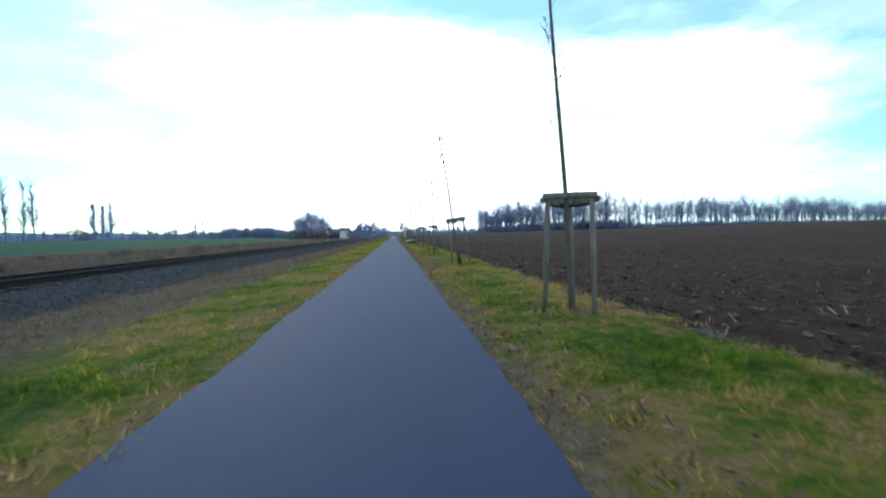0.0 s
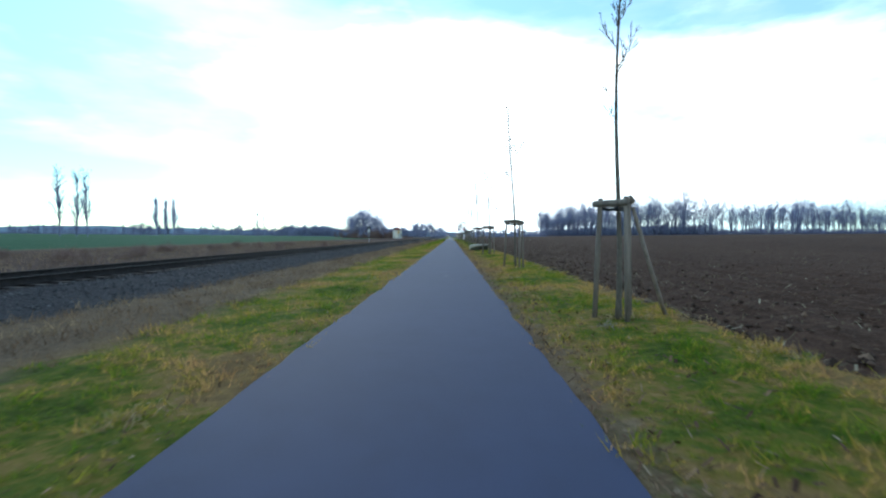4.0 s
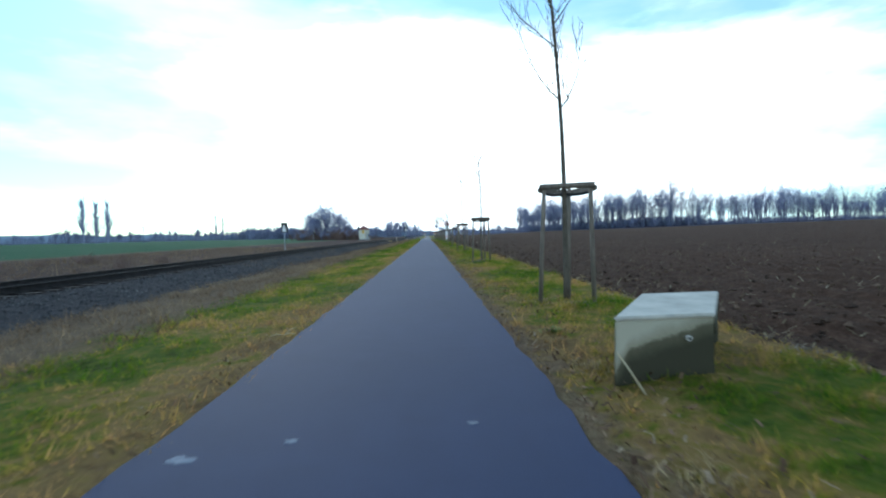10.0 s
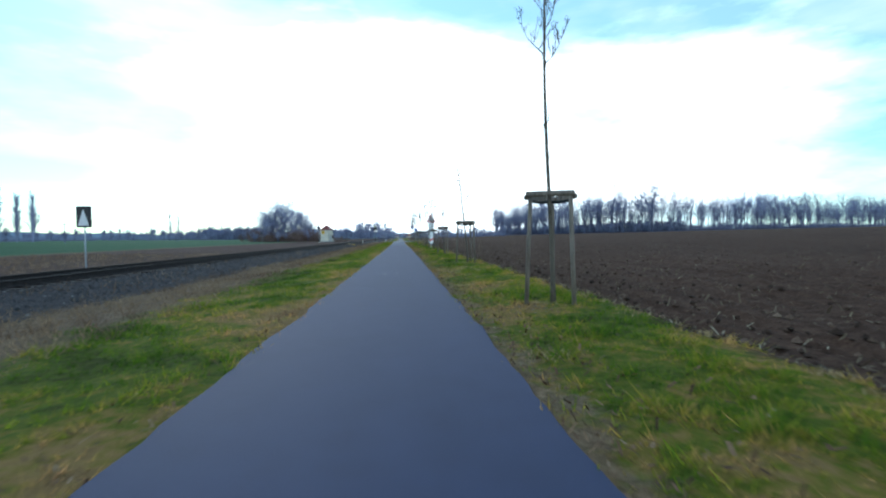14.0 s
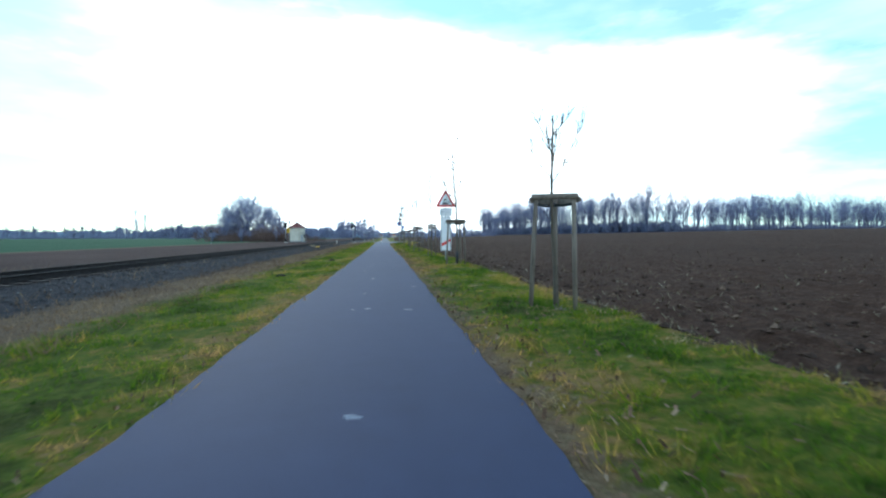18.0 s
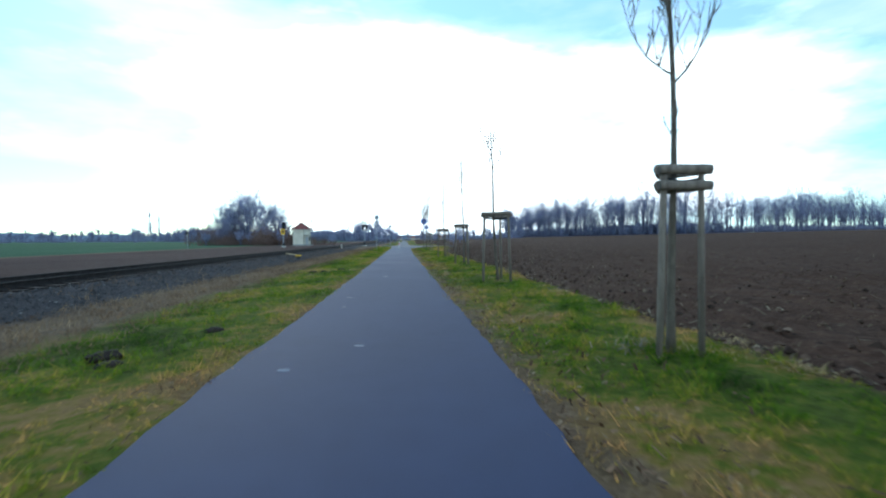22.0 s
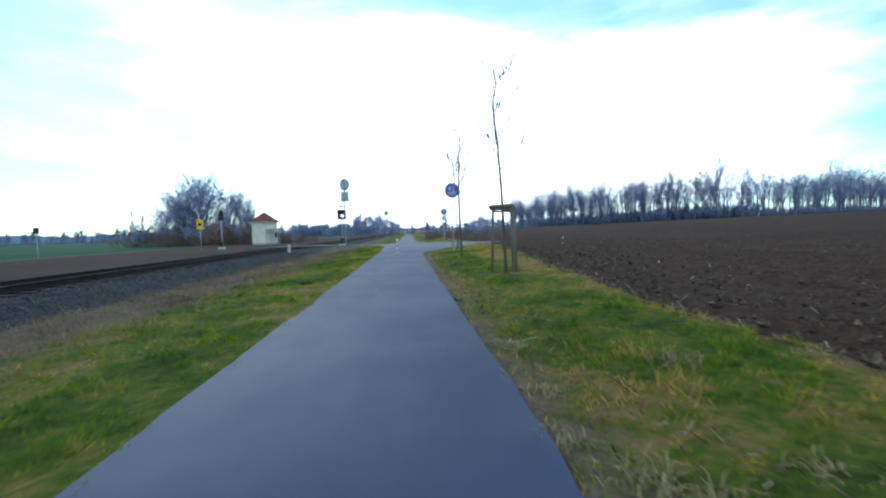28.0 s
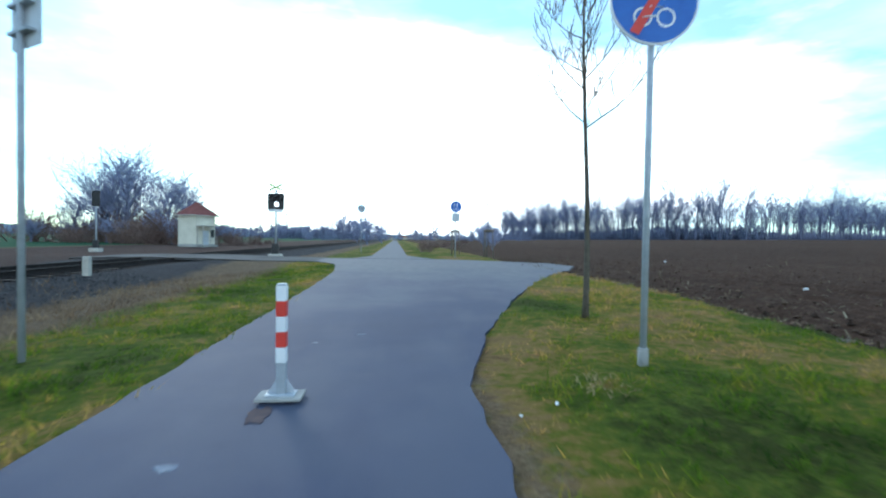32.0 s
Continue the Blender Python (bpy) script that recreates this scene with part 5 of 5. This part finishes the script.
def far_arrays(meshes, spots):
    """Join copies of tree meshes at (x, y, scale, turn) into one mesh."""
    vs, fs, ms, n = [], [], [], 0
    for me, x, y, s, a in spots:
        v = np.empty(len(me.vertices) * 3, np.float32)
        me.vertices.foreach_get("co", v)
        v = v.reshape(-1, 3) * s
        f = np.empty(len(me.polygons) * 4, np.int32)
        me.loops.foreach_get("vertex_index", f)
        mi = np.empty(len(me.polygons), np.int32)
        me.polygons.foreach_get("material_index", mi)
        c, sn = math.cos(a), math.sin(a)
        w = np.stack([v[:, 0] * c - v[:, 1] * sn + x, v[:, 0] * sn + v[:, 1] * c + y, v[:, 2] + float(land(x, y))], -1)
        vs.append(w)
        fs.append(f.reshape(-1, 4) + n)
        ms.append(mi)
        n += len(w)
    return np.concatenate(vs), np.concatenate(fs), np.concatenate(ms)


rng = random.Random(7)
BEYOND = ((-6.5, 285, 0.46), (-9.5, 292, 0.42), (16.3, 252, 0.36), (18.6, 256, 0.30), (-3.5, 300, 0.35), (10.3, 223.5, 0.23), (11.6, 225.0, 0.17))
FULL_POPLAR = [bare_tree_mesh("poplar", random.Random(310 + k), 24, 0.2, 80, 2, True, bark=HAZE_TWIGS, trunk_r=0.3, fat=1.8, twiggy=1.15) for k in range(2)]
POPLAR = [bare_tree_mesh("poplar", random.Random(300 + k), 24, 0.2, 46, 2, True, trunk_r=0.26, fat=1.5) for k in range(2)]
SLIM = [bare_tree_mesh("poplar", random.Random(315 + k), 24, 0.34, 52, 2, True, bark=HAZE_TWIGS, trunk_r=0.24, fat=1.3, twiggy=0.85) for k in range(2)]
WOOD = [bare_tree_mesh("wood_tree", random.Random(320 + k), 34 + 3 * (k % 4), 0.5, 6 + k % 3, 3, trunk_r=0.5, steep=(1.5, 4.8), loose=0.85, low=0.2, fat=1.3, twiggy=0.84) for k in range(8)]
ROUND = [bare_tree_mesh("round_tree", random.Random(340 + k), 14, 1.0, 26, 4, trunk_r=0.36, low=0.10, steep=(0.8, 2.7), loose=0.78, fat=0.95) for k in range(3)]
LOW = [bare_tree_mesh("low_tree", random.Random(380 + k), 14, 0.85, 14, 2, trunk_r=0.4, low=0.1, steep=(0.4, 2.0), fat=2.0) for k in range(4)]
SCRUB = [bare_tree_mesh("scrub", random.Random(395 + k), 9, 1.0, 8, 2, trunk_r=0.3, steep=(0.6, 2.8), fat=2.6, stem=False) for k in range(4)]
SHRUB = [bare_tree_mesh("shrub", random.Random(360 + k), 5, 1.0, 20, 3, bark=RED_TWIGS, twig=RED_TWIGS, trunk_r=0.16, steep=(0.1, 2.0), fat=1.2, stem=False) for k in range(3)]
THICKET = [bare_tree_mesh("thicket", random.Random(370 + k), 6, 0.9, 26, 3, trunk_r=0.2, steep=(0.3, 2.2), low=0.05, fat=1.1) for k in range(3)]


def single(name, me, x, y, s, label, category="tree", group=""):
    ob = new(name, me)
    ob.matrix_basis = Matrix.Translation((x, y, float(land(x, y)))) @ Matrix.Rotation(rng.uniform(0, 6), 4, "Z") @ Matrix.Diagonal((s, s, s, 1))
    return tagged(ob, label, category, group)


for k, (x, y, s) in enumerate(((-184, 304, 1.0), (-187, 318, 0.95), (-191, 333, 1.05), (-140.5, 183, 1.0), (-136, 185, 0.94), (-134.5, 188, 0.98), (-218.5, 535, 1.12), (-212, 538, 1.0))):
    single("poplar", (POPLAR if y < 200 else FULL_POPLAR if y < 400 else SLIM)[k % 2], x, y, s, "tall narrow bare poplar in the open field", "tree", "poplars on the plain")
for k, (x, y, s) in enumerate(((-44.6, 255, 1.22), (-41.5, 262, 0.95), (-53, 262, 0.85), (-39.0, 263, 0.85), (-51, 252, 0.6), (-48.8, 257, 1.05))):
    single("broad_tree", ROUND[k % 3], x, y, s, "broad bare tree with spreading limbs beside the hut", "tree", "trees beside the hut")
for k in range(34):
    grey = k % 3 == 1
    single("shrub", (THICKET if grey else SHRUB)[k % 3], -52.5 + k * 0.63 + rng.uniform(-2, 2), 251 + rng.uniform(-8, 11), rng.choice((0.45, 0.7, 0.9, 1.2, 1.7)) * rng.uniform(0.85, 1.2), "dense leafless grey brown bush" if grey else "dense leafless reddish brown shrub", "shrub", "shrubs beside the hut")
for k in range(44):
    single("shrub", SHRUB[k % 3], rng.uniform(-26, -14.5), 14 + k * 1.7 + rng.uniform(-2, 2), rng.uniform(0.12, 0.3), "low dry brown thicket beyond the rails", "shrub", "thickets beyond the rails")
for k in range(9):
    single("shrub", SHRUB[k % 3], -29 + k * 1.05 + rng.uniform(-0.5, 0.5), 244 + rng.uniform(0, 8), rng.uniform(0.75, 1.2) - 0.05 * k, "dense leafless reddish brown shrub", "shrub", "shrubs beside the hut")

for k in range(26):
    single("shrub", SHRUB[k % 3], 3.5 + 0.9 * k + rng.uniform(-1, 1), 214 + 5 * k + rng.uniform(-3, 3), rng.uniform(0.2, 0.42), "low leafless brown shrub beside the far path", "shrub", "shrubs beyond the crossing")
for k, (x, y, s) in enumerate(BEYOND):
    single("broad_tree", ROUND[k % 3], x, y, s, "small round bare tree beyond the crossing", "tree", "trees beyond the crossing")

spots = []
line = [(150, 790), (175, 640), (215, 500), (240, 455), (300, 470), (400, 520), (600, 600), (900, 680)]
for (x0, y0), (x1, y1) in zip(line, line[1:]):
    n = int(math.hypot(x1 - x0, y1 - y0) / 6.5)
    open_wood = x0 >= 240
    for k in range(n):
        f = k / n
        for deep in range(3 if open_wood else 4):
            spots.append((WOOD[rng.randrange(8)], x0 + (x1 - x0) * f + rng.uniform(-5, 5) + deep * 3, y0 + (y1 - y0) * f + rng.uniform(-4, 4) + deep * 12, rng.uniform(0.56, 1.0) * (1.2 if rng.random() < 0.15 else 1) * (0.96 + 0.14 * math.sin(17 * f + x0) * math.cos(7 * f + y0)) * (1.09 if open_wood else 1.25), rng.uniform(0, 6)))
    for k in range(n * (4 if open_wood else 7)):
        f = rng.random()
        spots.append((SCRUB[rng.randrange(4)], x0 + (x1 - x0) * f + rng.uniform(-5, 5) + 8, y0 + (y1 - y0) * f + rng.uniform(2, 34), rng.uniform(0.8, 1.8) * (1.0 if open_wood else 1.6), rng.uniform(0, 6)))
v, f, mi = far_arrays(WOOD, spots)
tagged(new("far_wood", raw_mesh("far_wood", v, f, [HAZE_BARK, HAZE_TWIGS], mi)), "long bare wood behind the ploughed field", "wood", kind="stuff")

spots = []
for k in range(480):
    y = rng.uniform(430, 950)
    spots.append((SCRUB[rng.randrange(4)], y * rng.uniform(-1.2, 0.2), y, rng.uniform(0.4, 1.3), rng.uniform(0, 6)))
for k in range(240):
    y = rng.uniform(480, 700)
    spots.append((LOW[rng.randrange(4)] if rng.random() < 0.97 else POPLAR[rng.randrange(2)], -y * rng.uniform(0.05, 0.42), y, rng.uniform(0.55, 1.0), rng.uniform(0, 6)))
for k in range(90):
    spots.append((LOW[rng.randrange(4)], rng.uniform(-172, -122), rng.uniform(470, 540), rng.uniform(0.7, 1.1), rng.uniform(0, 6)))
for k in range(220):
    y = rng.uniform(600, 880)
    spots.append((LOW[rng.randrange(4)], -y * rng.uniform(0.05, 0.95), y, rng.uniform(0.8, 1.3), rng.uniform(0, 6)))
for k in range(44):
    spots.append((LOW[rng.randrange(4)], rng.uniform(-92, -48), rng.uniform(480, 560), rng.uniform(0.6, 0.95), rng.uniform(0, 6)))
for k in range(6):
    spots.append((LOW[k % 4], -200 + 2.2 * k, 306 + 4 * (k % 3), rng.uniform(0.6, 0.95), k))
for k in range(3):
    spots.append((POPLAR[k % 2], -86 + 5 * k, 505, 0.62 + 0.06 * k, k))
for k in range(7):
    spots.append((LOW[k % 4], -36 + 2.6 * k, 470 + 6 * k, rng.uniform(1.2, 1.6), rng.uniform(0, 6)))
for k in range(130):
    y = rng.uniform(700, 1500)
    spots.append((LOW[rng.randrange(4)] if rng.random() < 0.95 else POPLAR[rng.randrange(2)], -y * rng.uniform(0.3, 1.25), y, rng.uniform(0.5, 1.15), rng.uniform(0, 6)))
for k in range(120):
    y = rng.uniform(420, 900)
    spots.append((LOW[rng.randrange(4)], rng.uniform(-0.09, 0.2) * y, y, rng.uniform(0.45, 0.95), rng.uniform(0, 6)))
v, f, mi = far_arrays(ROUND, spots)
tagged(new("far_trees", raw_mesh("far_trees", v, f, [HAZE_BARK, HAZE_TWIGS], mi)), "scattered bare trees along the far edge of the plain", "trees", kind="stuff")


# ---- grass, clods, straw, ballast ----
def blades(name, n, xlo, xhi, ylo, yhi, hlo, hhi, mats, label, seed, keep=None):
    r = np.random.default_rng(seed)
    x, y = r.uniform(xlo, xhi, n), r.uniform(ylo, yhi, n)
    if xhi > 6:
        wide = y > FIELD_TURN[0]
        x = np.where(wide, x, xlo + (x - xlo) * 0.5)
    if keep is not None:
        k = keep(x, y)
        x, y = x[k], y[k]
    n = len(x)
    z = land(x, y) - 0.01
    clump = 0.62 + 0.42 * ripple(x, y, 0.33, 24) + 0.3 * ripple(x, y, 0.9, 21) + 0.2 * ripple(x, y, 3.0, 22)
    h = r.uniform(hlo, hhi, n) * np.clip(clump, 0.22, 1.75) ** 1.4
    a = r.uniform(0, math.tau, n)
    wd = r.uniform(0.004, 0.010, n)
    lean = r.uniform(0.2, 1.3, n) * h
    la = r.uniform(0, math.tau, n)
    p0 = np.stack([x - np.cos(a) * wd, y - np.sin(a) * wd, z], -1)
    p1 = np.stack([x + np.cos(a) * wd, y + np.sin(a) * wd, z], -1)
    p2 = np.stack([x + np.cos(la) * lean, y + np.sin(la) * lean, z + h], -1)
    v = np.stack([p0, p1, p2], 1).reshape(-1, 3)
    ob = new(name, raw_mesh(name, v, np.arange(3 * n).reshape(-1, 3), mats))
    return tagged(ob, label, "grass", kind="stuff")


def off_path(x, y):
    right = np.where(y < 200, np.interp(y, *RIGHT_RIM) - 0.07, 1.2)
    left = np.where(y < 200, np.interp(y, *LEFT_RIM) + 0.09, -1.2)
    return (x > right) | (x < left)


def soft_edge(x, y):
    """Few blades where the soil lies bare beside the asphalt and past the furrow."""
    gap = np.minimum(np.abs(x - np.interp(y, *RIGHT_RIM)) * 0.5, np.abs(x - np.interp(y, *LEFT_RIM)) * 1.3)
    chance = np.clip((gap + 0.22 * ripple(x, y, 1.1, 41)) / 0.45, np.where(x < 0, 0.55, 0.12), 1)
    inner = x > -4.35 + np.interp(y, DRY_TURN, (DRY_REACH, 0)) + 0.35 * ripple(x, y, 1.9, 43)
    return inner & off_path(x, y) & (np.random.default_rng(5).random(len(x)) < chance) & (x < 3.72 + np.interp(y, FIELD_TURN, (0, FIELD_SHIFT)) + 0.2 * ripple(x, y, 1.6, 42))


blades("grass_verge", 470000, 0.9, 7.0, -2, 190, 0.035, 0.12, [BLADES], "winter grass, green and straw coloured", 31, soft_edge)
blades("grass_verge", 390000, -5.2, -1.2, -2, 194, 0.035, 0.12, [BLADES], "winter grass, green and straw coloured", 32, soft_edge)
blades("dry_grass", 110000, -7.4, -3.5, -2, 190, 0.06, 0.22, [DRY_BLADES], "dry brown grass along the foot of the ballast", 33)
blades("dry_stalks", 7000, -9.1, -6.7, 74, 186, 0.12, 0.34, [DRY_BLADES], "thin dry stalks standing on the stony slope", 35, lambda x, y: ripple(x, y, 2.2, 44) > -0.1)
blades("dry_grass", 60000, -30, -13.4, -4, 120, 0.15, 0.5, [DRY_BLADES], "rough dry grass beyond the rails", 34)


def pebbles(name, n, xlo, xhi, ylo, yhi, slo, shi, mat, label, category, seed, keep=None, flat=0.75):
    """Many angular lumps as one mesh: each an uneven octahedron."""
    r = np.random.default_rng(seed)
    x, y = r.uniform(xlo, xhi, n), r.uniform(ylo, yhi, n)
    if keep is not None:
        k = keep(x, y, r)
        x, y = x[k], y[k]
    n = len(x)
    s = slo + (shi - slo) * r.random(n) ** 2.2
    base = np.array([(1, 0, 0), (0, 1, 0), (-1, 0, 0), (0, -1, 0), (0, 0, 1), (0, 0, -1)], float)
    v = base[None] * r.uniform(0.6, 1.25, (n, 6, 1)) + r.uniform(-0.25, 0.25, (n, 6, 3))
    a = r.uniform(0, math.tau, n)
    c, sn = np.cos(a)[:, None], np.sin(a)[:, None]
    vx = (v[..., 0] * c - v[..., 1] * sn) * s[:, None] + x[:, None]
    vy = (v[..., 0] * sn + v[..., 1] * c) * s[:, None] + y[:, None]
    vz = v[..., 2] * s[:, None] * flat + (land(x, y) + s * 0.25)[:, None]
    tri = np.array([(0, 1, 4), (1, 2, 4), (2, 3, 4), (3, 0, 4), (1, 0, 5), (2, 1, 5), (3, 2, 5), (0, 3, 5)])
    f = (np.arange(n)[:, None, None] * 6 + tri[None]).reshape(-1, 3)
    me = raw_mesh(name, np.stack([vx, vy, vz], -1).reshape(-1, 3), f, [mat])
    me.polygons.foreach_set("use_smooth", np.zeros(len(me.polygons), bool))
    return tagged(new(name, me), label, category, kind="stuff")


def islands(name, stops, rough=0.92):
    m, nt, b = material(name, rough)
    g = nt.nodes.new("ShaderNodeNewGeometry")
    col = ramp(nt, g.outputs["Random Per Island"], *stops)
    fine = noise_node(nt, 60, 3, place_node(nt))
    nt.links.new(blend(nt, 1.0, col, ramp(nt, fine, (0.3, (0.6, 0.6, 0.6)), (0.7, (1.2, 1.2, 1.2))), "MULTIPLY"), b.inputs["Base Color"])
    return m


BALLAST = islands("ballast_stones", ((0.0, (0.042, 0.041, 0.043)), (0.6, (0.070, 0.067, 0.069)), (0.92, (0.115, 0.110, 0.112)), (1.0, (0.20, 0.195, 0.192))))
CLODS = islands("soil_clods", ((0.0, (0.0324, 0.0200, 0.0145)), (0.6, (0.0864, 0.0540, 0.0388)), (0.9, (0.1350, 0.0880, 0.0621)), (1.0, (0.2052, 0.1400, 0.0970))))
STUBBLE = islands("straw_bits", ((0.0, (0.13, 0.10, 0.06)), (0.7, (0.24, 0.19, 0.12)), (1.0, (0.45, 0.38, 0.27))))

LEAVES = islands("dead_leaves", ((0.0, (0.045, 0.024, 0.015)), (0.6, (0.14, 0.080, 0.048)), (0.9, (0.25, 0.155, 0.09)), (1.0, (0.33, 0.25, 0.165))))

pebbles("ballast", 30000, -9.55, -6.9, -4, 189, 0.018, 0.05, BALLAST, "grey crushed stone on the railway shoulder", "ballast", 51, lambda x, y, r: r.random(len(x)) < np.clip((-6.6 - x) / 1.2, 0.05, 1))


def soil_keep(x, y, r):
    return (x > 3.7 + np.interp(y, FIELD_TURN, (0, FIELD_SHIFT)) + 0.25 * ripple(x, y, 1.6, 42)) & (r.random(len(x)) < np.clip(1.25 - (x - 3.6) / 16, 0.1, 1))


pebbles("clods", 26000, 3.55, 22, -4, 200, 0.012, 0.055, CLODS, "broken dark clods on the ploughed field", "soil", 52, soil_keep, 0.7)
pebbles("clods", 70000, 3.55, 9.4, -4, 200, 0.016, 0.075, CLODS, "heaped dark clods along the edge of the field", "soil", 53, lambda x, y, r: (lambda e: (e > 0.12) & (r.random(len(x)) < np.exp(-e * 0.8)))(x - 3.6 - np.interp(y, FIELD_TURN, (0, FIELD_SHIFT)) - 0.25 * ripple(x, y, 1.6, 42)), 0.8)


def litter(name, n, xlo, xhi, ylo, yhi, llo, lhi, seed, label, power, mat=None, wide=1.0):
    """Bits of maize straw: bent flat slivers lying about at all angles, thinning away from the verge."""
    r = np.random.default_rng(seed)
    x, y = xlo + (xhi - xlo) * r.random(n) ** power, r.uniform(ylo, yhi, n)
    if xhi > 10:
        x = x + np.interp(y, FIELD_TURN, (0, FIELD_SHIFT))
    z = land(x, y) + r.uniform(0.01, 0.05, n)
    length, a, up = r.uniform(llo, lhi, n), r.uniform(0, math.tau, n), r.uniform(-0.1, 0.9, n)
    w = r.uniform(0.003, 0.008, n) * wide
    dx, dy = np.cos(a) * length / 2, np.sin(a) * length / 2
    px, py = -np.sin(a) * w, np.cos(a) * w
    q = [np.stack([x - dx - px, y - dy - py, z], -1), np.stack([x - dx + px, y - dy + py, z], -1),
         np.stack([x + dx + px, y + dy + py, z + up * length], -1), np.stack([x + dx - px, y + dy - py, z + up * length], -1)]
    v = np.stack(q, 1).reshape(-1, 3)
    return tagged(new(name, raw_mesh(name, v, np.arange(4 * n).reshape(-1, 4), [mat or STUBBLE])), label, "straw", kind="stuff")


litter("maize_straw", 9000, 3.75, 30, -3, 205, 0.03, 0.13, 61, "pale bits of maize straw on the ploughed field", 2.2)
litter("maize_straw", 3200, 3.8, 26, -3, 205, 0.05, 0.19, 66, "broken pale maize stalks on the ploughed field", 1.7, None, 1.5)
litter("leaf_litter", 14000, 1.18, 1.95, -2, 174, 0.02, 0.075, 62, "dead leaves and stalks along the path edge", 1.3, LEAVES)
litter("leaf_litter", 5200, 1.26, 2.6, -2, 142, 0.03, 0.07, 67, "curled reddish brown leaves lying in the verge", 1.5, LEAVES, 1.9)
litter("leaf_litter", 5500, -1.3, -1.8, -2, 150, 0.02, 0.06, 63, "dead leaves and stalks along the path edge", 1.3, LEAVES)

litter("maize_straw", 6500, 3.72, 10.5, -3, 190, 0.025, 0.11, 65, "pale maize stubble along the edge of the field", 2.6)

# ---- sleepers ----
bm = box((-1.3, -0.12, -0.14), (1.3, 0.12, 0.0), 0.015)
SLEEPER = mesh_of("sleeper", bm, RUST)
track = thing("sleepers", pose(0, 0, 0), "row of dark tarred sleepers under the rails", "sleepers", kind="structure")
for k in range(290):
    ob = new("sleeper", SLEEPER)
    ob.matrix_basis = pose(-10.65, 2 + k * 0.65, -0.065)
    ob.parent = track

# ---- far village, hedges and hills ----
ROOFS = mottled("orange_tiles", (0.24, 0.10, 0.065), (0.36, 0.16, 0.10), 1.0, 0.8)


def far_house(x, y, w, d, h, turn, label):
    g = thing("village_house", pose(x, y, float(land(x, y)), 0, 0, turn), label, "house", "far village houses")
    part("wall", box((-w / 2, -d / 2, -0.5), (w / 2, d / 2, h), 0.05), PLASTER, g)
    bm = bmesh.new()
    e, t = 0.4, h + d * 0.42
    a = [bm.verts.new(v) for v in ((-w / 2 - e, -d / 2 - e, h - 0.1), (w / 2 + e, -d / 2 - e, h - 0.1), (w / 2 + e, d / 2 + e, h - 0.1), (-w / 2 - e, d / 2 + e, h - 0.1), (-w / 2 - e, 0, t), (w / 2 + e, 0, t))]
    for q in ((0, 1, 5, 4), (2, 3, 4, 5), (1, 2, 5), (3, 0, 4), (3, 2, 1, 0)):
        bm.faces.new([a[i] for i in q])
    part("roof", bm, ROOFS, g, "orange tiled roof")
    for k in range(3):
        wx = -w / 2 + w * (k + 0.5) / 3
        part("window", box((wx - 0.5, -d / 2 - 0.05, 1.0), (wx + 0.5, -d / 2 - 0.004, 2.3), 0.02), BLACK, g)


for n, (x, y, w, turn) in enumerate(((12, 980, 14, 4), (34, 1010, 12, -10), (-9, 1060, 12, 20), (58, 1020, 10, 8), (24, 1100, 16, 0), (-40, 1040, 12, 12), (82, 1110, 12, -6))):
    far_house(x, y, w, 8.5, (3.2, 4.2, 3.6)[n % 3], turn, "far village house with an orange tiled roof")


def hills():
    """Low wooded hills far behind the plain."""
    n = 160
    verts, faces = [], []
    for k in range(n + 1):
        a = radians(-100 + 200 * k / n)
        r = 4200
        h = 42 + 30 * noise.noise((k * 0.07, 0, 0)) + 14 * noise.noise((k * 0.33, 5, 0))
        h *= 0.35 + 0.65 * min(1, max(0, (-math.degrees(a) + 40) / 60))
        verts += [(r * math.sin(a), r * math.cos(a), -20), (r * math.sin(a), r * math.cos(a), h), (1.06 * r * math.sin(a), 1.06 * r * math.cos(a), -20)]
    for k in range(n):
        i = 3 * k
        faces += [(i, i + 3, i + 4, i + 1), (i + 1, i + 4, i + 5, i + 2)]
    # air haze put into the hills' base colour as pale blue
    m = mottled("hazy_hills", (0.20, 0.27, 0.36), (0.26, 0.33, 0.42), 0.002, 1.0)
    return tagged(new("backdrop", raw_mesh("backdrop", verts, faces, [m])), "low hills on the horizon, painted haze blue", "hills", kind="structure")


hills()
